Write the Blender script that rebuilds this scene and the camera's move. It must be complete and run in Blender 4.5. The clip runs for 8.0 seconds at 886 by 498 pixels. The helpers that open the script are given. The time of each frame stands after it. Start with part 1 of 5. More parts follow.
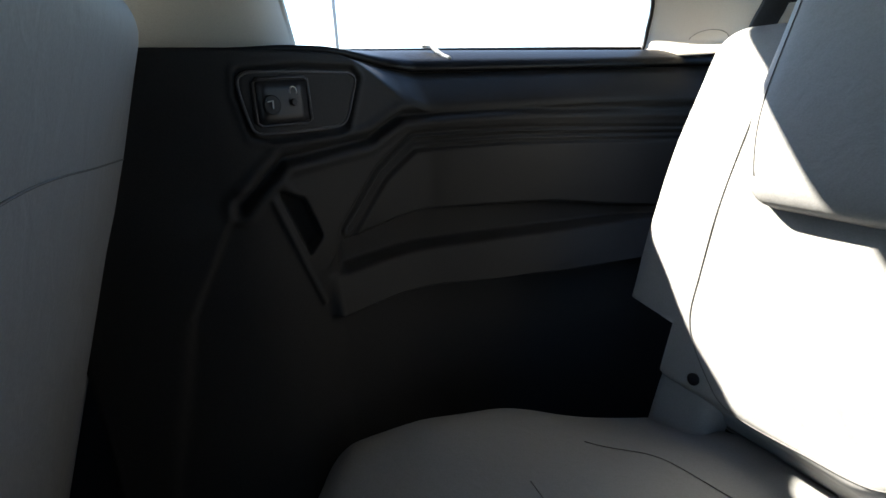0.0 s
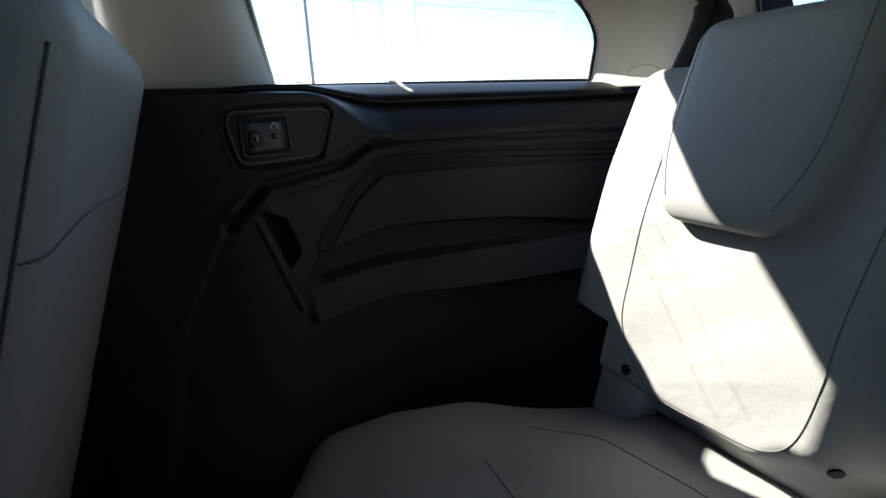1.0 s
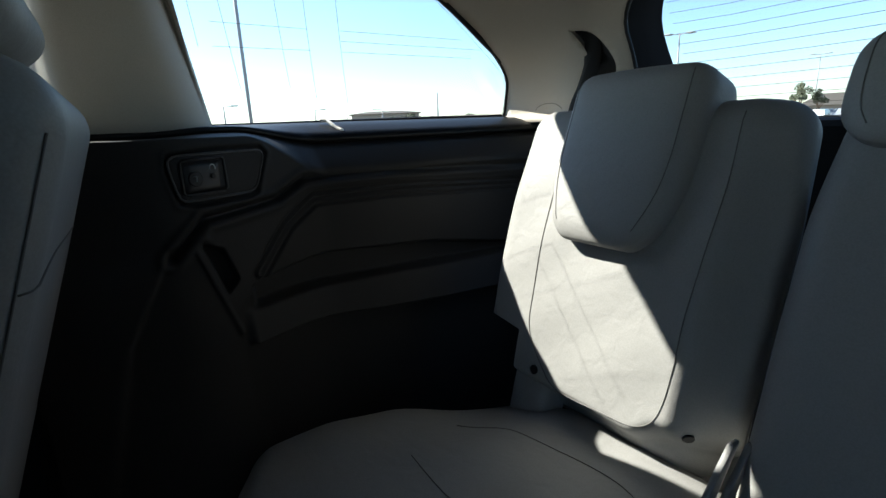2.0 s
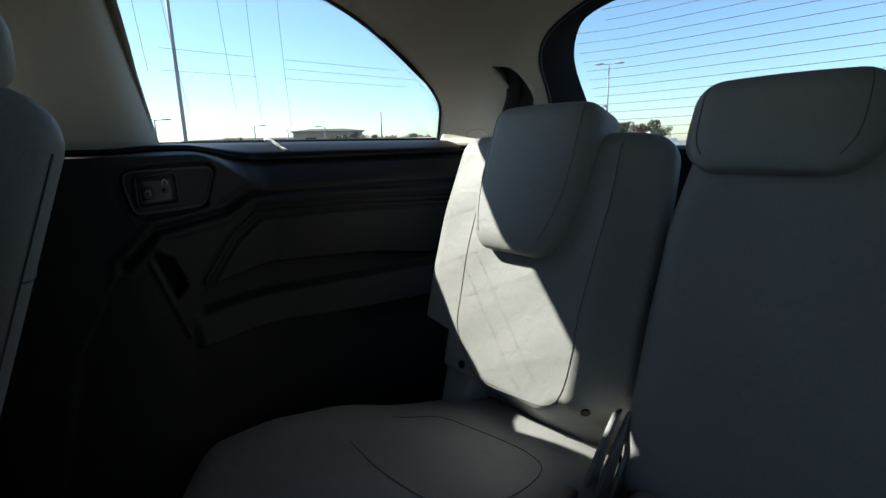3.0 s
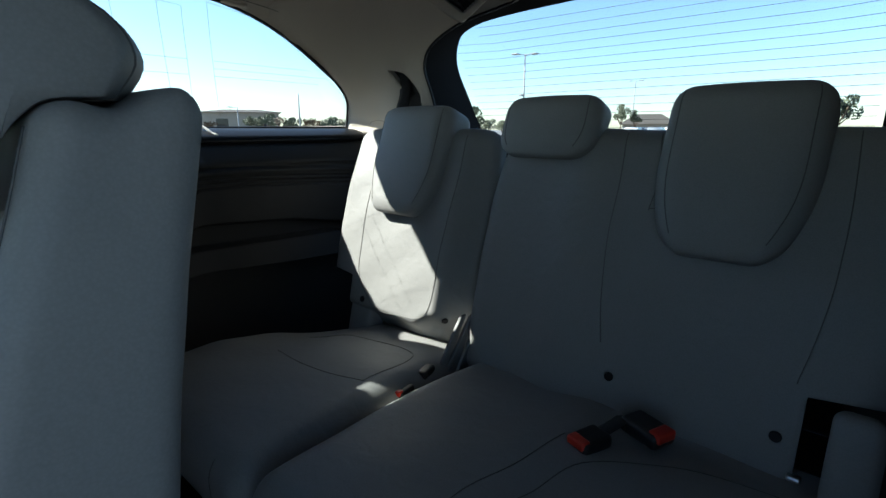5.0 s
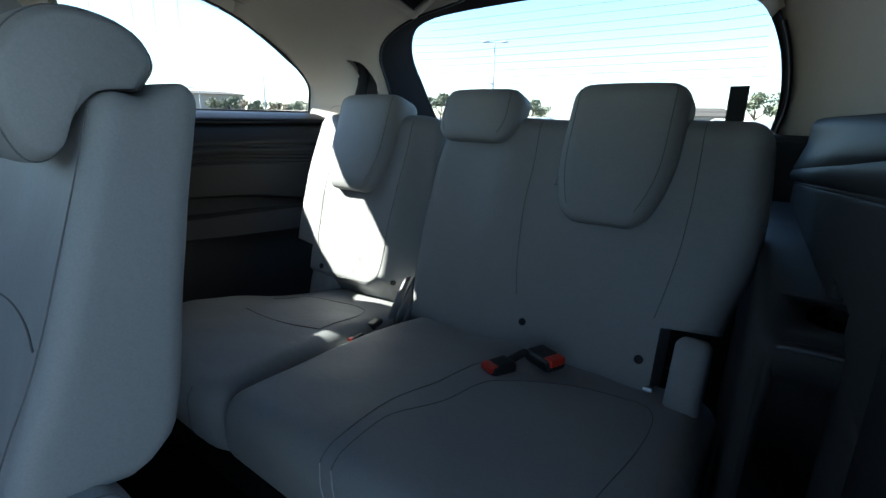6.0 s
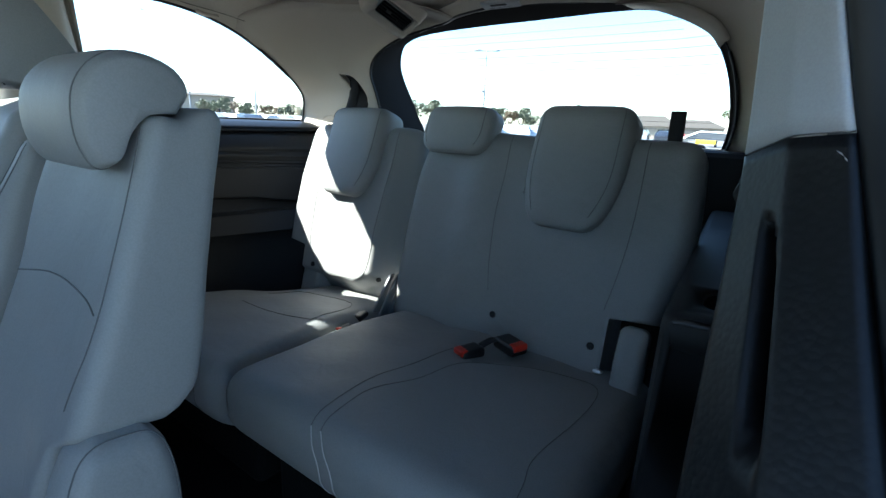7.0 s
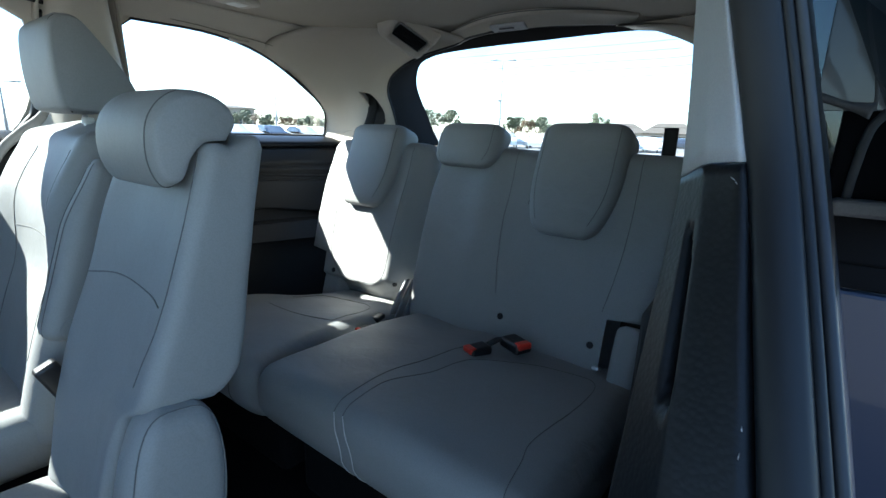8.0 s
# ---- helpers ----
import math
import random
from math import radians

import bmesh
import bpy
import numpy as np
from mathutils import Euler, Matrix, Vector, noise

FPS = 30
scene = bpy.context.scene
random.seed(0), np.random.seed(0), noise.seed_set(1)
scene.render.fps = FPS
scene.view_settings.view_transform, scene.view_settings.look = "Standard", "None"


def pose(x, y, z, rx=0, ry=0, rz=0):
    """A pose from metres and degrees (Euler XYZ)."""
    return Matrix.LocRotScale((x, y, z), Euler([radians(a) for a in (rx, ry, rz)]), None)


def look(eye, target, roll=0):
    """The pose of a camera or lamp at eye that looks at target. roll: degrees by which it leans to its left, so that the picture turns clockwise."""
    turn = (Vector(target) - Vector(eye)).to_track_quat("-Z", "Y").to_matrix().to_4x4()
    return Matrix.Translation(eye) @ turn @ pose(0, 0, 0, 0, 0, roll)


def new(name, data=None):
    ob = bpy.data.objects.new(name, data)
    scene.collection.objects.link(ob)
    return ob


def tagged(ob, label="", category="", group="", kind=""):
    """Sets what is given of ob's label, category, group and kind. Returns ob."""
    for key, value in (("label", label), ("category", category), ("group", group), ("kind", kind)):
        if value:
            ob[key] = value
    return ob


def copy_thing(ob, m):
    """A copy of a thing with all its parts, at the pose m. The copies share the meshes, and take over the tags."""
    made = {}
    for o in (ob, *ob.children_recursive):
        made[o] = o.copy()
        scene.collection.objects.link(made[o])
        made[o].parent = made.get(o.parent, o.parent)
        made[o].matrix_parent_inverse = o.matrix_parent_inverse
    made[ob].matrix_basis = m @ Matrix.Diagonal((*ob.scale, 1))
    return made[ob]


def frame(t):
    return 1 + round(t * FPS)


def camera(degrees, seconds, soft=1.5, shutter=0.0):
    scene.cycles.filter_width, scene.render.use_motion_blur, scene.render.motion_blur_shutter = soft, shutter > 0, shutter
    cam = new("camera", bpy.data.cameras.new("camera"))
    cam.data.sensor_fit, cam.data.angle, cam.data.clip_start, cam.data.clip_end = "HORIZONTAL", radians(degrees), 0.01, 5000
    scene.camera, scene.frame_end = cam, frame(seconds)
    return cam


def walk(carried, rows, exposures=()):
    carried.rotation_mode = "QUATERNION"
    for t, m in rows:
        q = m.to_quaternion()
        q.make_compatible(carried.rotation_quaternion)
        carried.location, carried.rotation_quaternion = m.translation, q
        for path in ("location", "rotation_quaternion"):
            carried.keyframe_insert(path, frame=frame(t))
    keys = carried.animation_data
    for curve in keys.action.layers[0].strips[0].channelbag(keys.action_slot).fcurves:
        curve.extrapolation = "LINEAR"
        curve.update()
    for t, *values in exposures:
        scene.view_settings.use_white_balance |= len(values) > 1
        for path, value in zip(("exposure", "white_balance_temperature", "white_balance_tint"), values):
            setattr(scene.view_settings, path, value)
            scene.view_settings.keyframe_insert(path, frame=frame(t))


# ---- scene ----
cam = camera(85.5, 8.0)
PATH = [
    (0, (0.551, 0.43, 1.211), (1.305, 2.174, 0.585), -2.2),
    (0.5, (0.542, 0.389, 1.23), (1.341, 2.122, 0.631), -2.2),
    (1, (0.532, 0.337, 1.233), (1.383, 2.057, 0.668), -2.3),
    (1.5, (0.525, 0.283, 1.248), (1.475, 1.963, 0.725), -2.6),
    (3, (0.467, 0.133, 1.267), (1.725, 1.629, 0.844), -1.4),
    (3.5, (0.425, 0.072, 1.266), (1.758, 1.507, 0.863), -0.6),
    (4, (0.384, 0.0, 1.273), (1.771, 1.383, 0.869), -0.4),
    (4.5, (0.331, -0.084, 1.279), (1.758, 1.246, 0.839), -0.4),
    (6, (0.17, -0.342, 1.279), (1.713, 0.815, 0.747), 1.1),
    (6.5, (0.121, -0.403, 1.291), (1.682, 0.734, 0.772), 1.7),
    (7, (0.077, -0.442, 1.3), (1.651, 0.683, 0.793), 2.3),
    (7.5, (0.039, -0.475, 1.31), (1.602, 0.668, 0.81), 2.0),
    (8, (0.006, -0.513, 1.32), (1.544, 0.674, 0.846), 1.8),
]
EXPOSURES = [(0.0, 2.75, 6500, 9), (0.6, 2.45, 6400, 8), (1.5, 2.0, 6300, 6), (3.0, 1.35, 6200, 3), (3.8, 1.25, 6150, 3), (4.6, 1.4, 6050, 2), (6.0, 2.4, 5850, 2), (8.0, 2.85, 5750, 2)]
walk(cam, [(t, look(eye, target, roll)) for t, eye, target, roll in PATH], EXPOSURES)


# ---- light and exposure ----
SUN_WAY = Vector((0.606, -1.0, -0.968)).normalized()
world = bpy.data.worlds.new("sky")
scene.world = world
world.use_nodes = True
wn = world.node_tree.nodes
sky = wn.new("ShaderNodeTexSky")
sky.sky_type, sky.sun_disc = "NISHITA", False
sky.ozone_density, sky.dust_density = 3.5, 0.4
sky.sun_elevation = math.asin(-SUN_WAY.z)
sky.sun_rotation = math.atan2(-SUN_WAY.x, -SUN_WAY.y)
wn["Background"].inputs["Strength"].default_value = 0.08
world.node_tree.links.new(sky.outputs["Color"], wn["Background"].inputs["Color"])
lamp = bpy.data.lights.new("sun", "SUN")
lamp.energy, lamp.angle, lamp.color = 5.0, radians(0.55), (1.0, 0.93, 0.82)
sun = new("sun", lamp)
sun.rotation_mode = "QUATERNION"
sun.rotation_quaternion = SUN_WAY.to_track_quat("-Z", "Y")

# ---- materials ----
def material(name, color, rough=0.5, metal=0.0, vary=0.12, scale=6.0, grain=0.0, grain_scale=400.0, bump=0.0002, coat=0.0, spec=0.5, per_object=0.0, wrinkle=0.0):
    """Paint with broad blotches and a fine grain that also stands up as relief."""
    m = bpy.data.materials.new(name)
    m.use_nodes = True
    nt = m.node_tree
    bsdf = nt.nodes["Principled BSDF"]
    bsdf.inputs["Roughness"].default_value = rough
    bsdf.inputs["Metallic"].default_value = metal
    bsdf.inputs["Coat Weight"].default_value = coat
    bsdf.inputs["Specular IOR Level"].default_value = spec
    co = nt.nodes.new("ShaderNodeTexCoord")
    big = nt.nodes.new("ShaderNodeTexNoise")
    big.inputs["Scale"].default_value, big.inputs["Detail"].default_value = scale, 4.0
    nt.links.new(co.outputs["Object"], big.inputs["Vector"])
    ramp = nt.nodes.new("ShaderNodeMapRange")
    ramp.inputs["To Min"].default_value, ramp.inputs["To Max"].default_value = 1 - vary, 1 + vary
    nt.links.new(big.outputs["Fac"], ramp.inputs["Value"])
    value = ramp.outputs["Result"]
    if grain:
        fine = nt.nodes.new("ShaderNodeTexVoronoi")
        fine.inputs["Scale"].default_value = grain_scale
        nt.links.new(co.outputs["Object"], fine.inputs["Vector"])
        fr = nt.nodes.new("ShaderNodeMapRange")
        fr.inputs["From Max"].default_value = 0.8
        fr.inputs["To Min"].default_value, fr.inputs["To Max"].default_value = 1 + grain, 1 - grain
        nt.links.new(fine.outputs["Distance"], fr.inputs["Value"])
        mul = nt.nodes.new("ShaderNodeMath")
        mul.operation = "MULTIPLY"
        nt.links.new(value, mul.inputs[0])
        nt.links.new(fr.outputs["Result"], mul.inputs[1])
        value = mul.outputs[0]
        bp = nt.nodes.new("ShaderNodeBump")
        bp.inputs["Distance"].default_value, bp.inputs["Strength"].default_value = bump, 0.6
        nt.links.new(fr.outputs["Result"], bp.inputs["Height"])
        nt.links.new(bp.outputs["Normal"], bsdf.inputs["Normal"])
        if wrinkle:
            soft_noise = nt.nodes.new("ShaderNodeTexNoise")
            soft_noise.inputs["Scale"].default_value, soft_noise.inputs["Detail"].default_value = 26.0, 3.0
            soft_noise.inputs["Distortion"].default_value = 0.6
            nt.links.new(co.outputs["Object"], soft_noise.inputs["Vector"])
            wb = nt.nodes.new("ShaderNodeBump")
            wb.inputs["Distance"].default_value, wb.inputs["Strength"].default_value = wrinkle, 0.5
            nt.links.new(soft_noise.outputs["Fac"], wb.inputs["Height"])
            nt.links.new(wb.outputs["Normal"], bp.inputs["Normal"])
    if per_object:
        info = nt.nodes.new("ShaderNodeObjectInfo")
        pr = nt.nodes.new("ShaderNodeMapRange")
        pr.inputs["To Min"].default_value, pr.inputs["To Max"].default_value = 1 - per_object, 1 + per_object
        nt.links.new(info.outputs["Random"], pr.inputs["Value"])
        mul = nt.nodes.new("ShaderNodeMath")
        mul.operation = "MULTIPLY"
        nt.links.new(value, mul.inputs[0])
        nt.links.new(pr.outputs["Result"], mul.inputs[1])
        value = mul.outputs[0]
    mix = nt.nodes.new("ShaderNodeVectorMath")
    mix.operation = "SCALE"
    mix.inputs[0].default_value = color
    nt.links.new(value, mix.inputs["Scale"])
    nt.links.new(mix.outputs["Vector"], bsdf.inputs["Base Color"])
    return m


def glass_material(name, tint, gloss=0.5):
    """A thin pane: clear, tinted, with a mirror that grows towards the grazing angle."""
    m = bpy.data.materials.new(name)
    m.use_nodes = True
    nt = m.node_tree
    nt.nodes.remove(nt.nodes["Principled BSDF"])
    clear = nt.nodes.new("ShaderNodeBsdfTransparent")
    clear.inputs["Color"].default_value = (*tint, 1)
    mirror = nt.nodes.new("ShaderNodeBsdfGlossy")
    mirror.inputs["Roughness"].default_value = 0.02
    fres = nt.nodes.new("ShaderNodeFresnel")
    half = nt.nodes.new("ShaderNodeMath")
    half.operation = "MULTIPLY"
    half.inputs[1].default_value = gloss
    nt.links.new(fres.outputs["Fac"], half.inputs[0])
    mix = nt.nodes.new("ShaderNodeMixShader")
    nt.links.new(half.outputs[0], mix.inputs["Fac"])
    nt.links.new(clear.outputs[0], mix.inputs[1])
    nt.links.new(mirror.outputs[0], mix.inputs[2])
    nt.links.new(mix.outputs[0], nt.nodes["Material Output"].inputs["Surface"])
    return m


LEATHER = material("grey_leather", (0.250, 0.250, 0.244), 0.56, spec=0.38, vary=0.07, scale=7, grain=0.06, grain_scale=420, bump=0.0003, wrinkle=0.003)
SEAM = material("seam_thread", (0.12, 0.118, 0.115), 0.8)
SEAM_LIT = material("seam_highlight", (0.45, 0.44, 0.42), 0.7)
DARK = material("black_grained_plastic", (0.024, 0.0235, 0.0235), 0.6, spec=0.2, vary=0.15, grain=0.12, grain_scale=520, bump=0.0004)
# Darker copy of the grained plastic: shade on doorway and sill put into colour.
DARK_SHADED = material("black_plastic_shaded", (0.0056, 0.0060, 0.0072), 0.45, spec=0.26, vary=0.2, scale=9, grain=0.18, grain_scale=190, bump=0.0010)
DARK_SMOOTH = material("black_smooth_plastic", (0.012, 0.012, 0.014), 0.42, vary=0.1)
BEIGE = material("beige_trim_plastic", (0.45, 0.405, 0.335), 0.65, vary=0.05, grain=0.05, grain_scale=600, bump=0.0002)
HEADLINER = material("beige_headliner_cloth", (0.35, 0.31, 0.255), 0.95, vary=0.06, grain=0.10, grain_scale=700, bump=0.0004)
CARPET = material("black_carpet", (0.007, 0.007, 0.0075), 0.95, spec=0.1, vary=0.3, grain=0.3, grain_scale=350, bump=0.002)
RUBBER = material("black_rubber", (0.0085, 0.0092, 0.011), 0.46, spec=0.30, vary=0.2, scale=20)
GREY_PLASTIC = material("grey_plastic", (0.26, 0.255, 0.245), 0.5, vary=0.06, grain=0.05)
PALE_GREY = material("pale_and_skylit_grey", (0.33, 0.335, 0.345), 0.6, vary=0.05, grain=0.05, grain_scale=600)
HINGE_GREY = material("dark_grey_plastic", (0.19, 0.19, 0.192), 0.5, vary=0.08, grain=0.05)
RED = material("red_button_plastic", (0.55, 0.03, 0.015), 0.35, vary=0.1)
FLAT_BLACK = material("flat_black_paint", (0.005, 0.005, 0.006), 0.8, spec=0.1, vary=0.2)
EDGE_GREY = material("mid_grey_plastic", (0.13, 0.125, 0.118), 0.55, vary=0.15, grain=0.08)
EDGE_BLUE = material("glossy_dark_blue", (0.020, 0.028, 0.036), 0.30, vary=0.1, coat=0.3)
STRAP_GREY = material("grey_rubber", (0.06, 0.058, 0.055), 0.7, vary=0.1)
CHROME = material("bright_metal", (0.6, 0.6, 0.6), 0.28, 1.0, vary=0.1, scale=30)
WHITE = material("white_plastic", (0.75, 0.74, 0.70), 0.5, vary=0.05)
WEBBING = material("black_webbing", (0.014, 0.014, 0.015), 0.8, grain=0.3, grain_scale=600)
NAVY = material("dark_blue_paint", (0.012, 0.020, 0.045), 0.35, 0.2, vary=0.05, coat=0.3)
GLASS = glass_material("tinted_glass", (0.93, 0.97, 0.97), 0.15)
# Extra tint added so that the far door's pane weakens the sun.
SUN_DIM_GLASS = glass_material("sun_dim_glass", (0.66, 0.69, 0.70), 0.15)
DARK_GLASS = glass_material("dark_glass", (0.07, 0.08, 0.085), 1.0)
WIRE = material("window_wire", (0.03, 0.025, 0.02), 0.7)
LENS = material("lamp_lens", (0.62, 0.61, 0.57), 0.35, vary=0.04)
ASPHALT = material("asphalt", (0.13, 0.13, 0.135), 0.9, vary=0.25, scale=0.3)

# ---- shaping helpers ----
def thing(name, at, label, category, group="", kind=""):
    """An Empty at the base of a thing, which its parts hang on."""
    e = new(name)
    e.location = at
    e.empty_display_size = 0.05
    return tagged(e, label, category, group, kind)


def mesh_of(name, verts, faces, mat, smooth=True):
    me = bpy.data.meshes.new(name)
    me.from_pydata([tuple(map(float, v)) for v in verts], [], [tuple(map(int, f)) for f in faces])
    me.materials.append(mat)
    if smooth:
        me.polygons.foreach_set("use_smooth", [True] * len(me.polygons))
    me.update()
    return me


def hang(ob, parent, label=""):
    """Parents ob without moving it."""
    base = Matrix.Identity(4)
    p = parent
    while p is not None:
        base = Matrix.Translation(p.location) @ base
        p = p.parent if p.parent else None
        if p is not None and p.type != "EMPTY":
            break
    ob.parent = parent
    if parent.type == "EMPTY":
        ob.matrix_parent_inverse = Matrix.Translation(parent.location).inverted()
    return tagged(ob, label)


def piece(name, me, parent=None, label=""):
    ob = new(name, me)
    if parent is not None:
        hang(ob, parent, label)
    return ob


def steps(half, r, n, k=4):
    """Stations along one edge of a rounded box, closer together at the rounding."""
    inner = half - r
    mid = [(-inner + 2 * inner * i / n) for i in range(n + 1)]
    rim = [inner + r * (i / k) for i in range(1, k + 1)]
    return [-v for v in reversed(rim)] + mid + rim


class Puff:
    """A rounded, padded box, half sizes hx hy hz, edge radius r, bent by fn (array of points to array of points)."""

    def __init__(self, hx, hy, hz, r, fn=None, n=(6, 20, 20)):
        self.h, self.r, self.fn = np.array([hx, hy, hz]), min(r, hx, hy, hz) * 0.999, fn or (lambda p: p)
        self.ax = [steps(hh, self.r, nn) for hh, nn in zip((hx, hy, hz), n)]

    def rounded(self, c):
        c = np.asarray(c, float)
        inner = np.clip(c, -(self.h - self.r), self.h - self.r)
        d = c - inner
        l = np.linalg.norm(d, axis=1, keepdims=True)
        return inner + self.r * d / np.maximum(l, 1e-9)

    def mesh(self, name, mat):
        ax = self.ax
        n = [len(a) - 1 for a in ax]
        index, verts, faces = {}, [], []

        def vert(i, j, k):
            key = (i, j, k)
            if key not in index:
                index[key] = len(verts)
                verts.append((ax[0][i], ax[1][j], ax[2][k]))
            return index[key]

        for axis in range(3):
            u, v = [a for a in range(3) if a != axis]
            for side in (0, n[axis]):
                for a in range(n[u]):
                    for b in range(n[v]):
                        q = []
                        for da, db in ((0, 0), (1, 0), (1, 1), (0, 1)):
                            ijk = [0, 0, 0]
                            ijk[axis], ijk[u], ijk[v] = side, a + da, b + db
                            q.append(vert(*ijk))
                        flip = (side == 0) != (axis == 1)
                        faces.append(q[::-1] if flip else q)
        return mesh_of(name, self.fn(self.rounded(verts)), faces, mat)

    def on(self, face, pts, lift=0.0006):
        """Points on a face ('-x', '+x', '-y', '+y', '+z' ...) at the pairs of the two other coordinates."""
        axis = "xyz".index(face[1])
        sign = -1 if face[0] == "-" else 1
        u, v = [a for a in range(3) if a != axis]
        c = np.zeros((len(pts), 3))
        c[:, u], c[:, v] = [p[0] for p in pts], [p[1] for p in pts]
        c[:, axis] = sign * self.h[axis]
        p = self.rounded(c)
        p[:, axis] += sign * lift
        return self.fn(p)


def smooth_line(pts, per=6):
    """A Catmull-Rom line through the points."""
    pts = [np.array(p, float) for p in pts]
    if len(pts) < 3:
        return [pts[0] + (pts[-1] - pts[0]) * i / per for i in range(per + 1)]
    ext = [2 * pts[0] - pts[1]] + pts + [2 * pts[-1] - pts[-2]]
    out = []
    for i in range(1, len(ext) - 2):
        a, b, c, d = ext[i - 1:i + 3]
        for s in range(per):
            t = s / per
            out.append(0.5 * (2 * b + (c - a) * t + (2 * a - 5 * b + 4 * c - d) * t * t + (3 * b - a - 3 * c + d) * t ** 3))
    return out + [pts[-1]]


def tube(name, pts, radius, mat, sides=6, closed=False, flat=None, up=(0.13, 0.29, 0.95)):
    """A tube along points; radius may be a list. flat=(normal, factor) squeezes it."""
    pts = [Vector(p) for p in pts]
    n = len(pts)
    rad = radius if isinstance(radius, (list, tuple)) else [radius] * n
    verts, faces = [], []
    up = Vector(up).normalized()
    for i, p in enumerate(pts):
        d = (pts[(i + 1) % n] - pts[i - 1]) if closed else (pts[min(i + 1, n - 1)] - pts[max(i - 1, 0)])
        d = d.normalized() if d.length > 1e-9 else Vector((0, 0, 1))
        a = d.cross(up)
        if a.length < 0.1:
            a = d.cross(Vector((1, 0, 0)))
        a.normalize()
        b = d.cross(a)
        for s in range(sides):
            w = 2 * math.pi * s / sides
            o = a * math.cos(w) + b * math.sin(w)
            if flat:
                o = o - Vector(flat[0]) * o.dot(Vector(flat[0])) * (1 - flat[1])
            verts.append(p + o * rad[i])
    last = n if closed else n - 1
    for i in range(last):
        for s in range(sides):
            a, b = i * sides + s, i * sides + (s + 1) % sides
            c, d = ((i + 1) % n) * sides + (s + 1) % sides, ((i + 1) % n) * sides + s
            faces.append((a, b, c, d))
    if not closed:
        faces.append(tuple(range(sides))[::-1])
        faces.append(tuple((n - 1) * sides + s for s in range(sides)))
    return mesh_of(name, verts, faces, mat)


def sheet(name, grid, mat, thick=0.0, smooth=True):
    """A surface from rows of points; with thick it gets a second side, that far along -normal, and closed edges."""
    g = np.asarray(grid, float)
    R, C = g.shape[:2]
    verts = g.reshape(-1, 3)
    q = lambda i, j: i * C + j
    faces = [(q(i, j), q(i, j + 1), q(i + 1, j + 1), q(i + 1, j)) for i in range(R - 1) for j in range(C - 1)]
    if thick:
        du, dv = np.gradient(g, axis=1), np.gradient(g, axis=0)
        nrm = np.cross(du, dv)
        nrm /= np.maximum(np.linalg.norm(nrm, axis=2, keepdims=True), 1e-9)
        back = (g - nrm * thick).reshape(-1, 3)
        off = R * C
        verts = np.vstack([verts, back])
        faces += [tuple(off + k for k in f[::-1]) for f in faces]
        rim = [q(0, j) for j in range(C)] + [q(i, C - 1) for i in range(1, R)] + [q(R - 1, j) for j in range(C - 2, -1, -1)] + [q(i, 0) for i in range(R - 2, 0, -1)]
        faces += [(rim[k], rim[k - 1], off + rim[k - 1], off + rim[k]) for k in range(len(rim))]
    return mesh_of(name, verts, faces, mat, smooth)


def block(name, lo, hi, mat, bevel=0.004, seg=2):
    """A box between two corners with bevelled edges."""
    bm = bmesh.new()
    bmesh.ops.create_cube(bm, size=1)
    for v in bm.verts:
        v.co = [lo[i] + (v.co[i] + 0.5) * (hi[i] - lo[i]) for i in range(3)]
    if bevel:
        bmesh.ops.bevel(bm, geom=bm.edges[:], offset=bevel, segments=seg, affect="EDGES", profile=0.5)
    me = bpy.data.meshes.new(name)
    bm.to_mesh(me)
    bm.free()
    me.materials.append(mat)
    return me


def prism(name, outline, axis, lo, hi, mat, bevel=0.0):
    """An outline of pairs (the two coordinates other than axis, in order) drawn out along axis from lo to hi."""
    u, v = [a for a in range(3) if a != axis]
    verts = []
    for w in (lo, hi):
        for p in outline:
            c = [0, 0, 0]
            c[axis], c[u], c[v] = w, p[0], p[1]
            verts.append(c)
    n = len(outline)
    faces = [tuple(range(n)), tuple(range(2 * n - 1, n - 1, -1))] + [(i, n + i, n + (i + 1) % n, (i + 1) % n) for i in range(n)]
    me = mesh_of(name, verts, faces, mat, False)
    bm = bmesh.new()
    bm.from_mesh(me)
    bmesh.ops.recalc_face_normals(bm, faces=bm.faces)
    if bevel:
        bmesh.ops.bevel(bm, geom=bm.edges[:], offset=bevel, segments=2, affect="EDGES", profile=0.5)
    bm.to_mesh(me)
    bm.free()
    return me


def disc(name, at, normal, radius, depth, mat, sides=20):
    """A short cylinder with a softened rim, its face towards normal."""
    at, nrm = Vector(at), Vector(normal).normalized()
    a = nrm.orthogonal().normalized()
    b = nrm.cross(a)
    verts, faces = [], []
    for k, (h, r) in enumerate(((0, 1), (depth * 0.75, 1), (depth, 0.88))):
        for s in range(sides):
            w = 2 * math.pi * s / sides
            verts.append(at + nrm * h + (a * math.cos(w) + b * math.sin(w)) * radius * r)
    for k in range(2):
        for s in range(sides):
            faces.append((k * sides + s, k * sides + (s + 1) % sides, (k + 1) * sides + (s + 1) % sides, (k + 1) * sides + s))
    faces.append(tuple(2 * sides + s for s in range(sides)))
    faces.append(tuple(range(sides))[::-1])
    return mesh_of(name, verts, faces, mat, False)


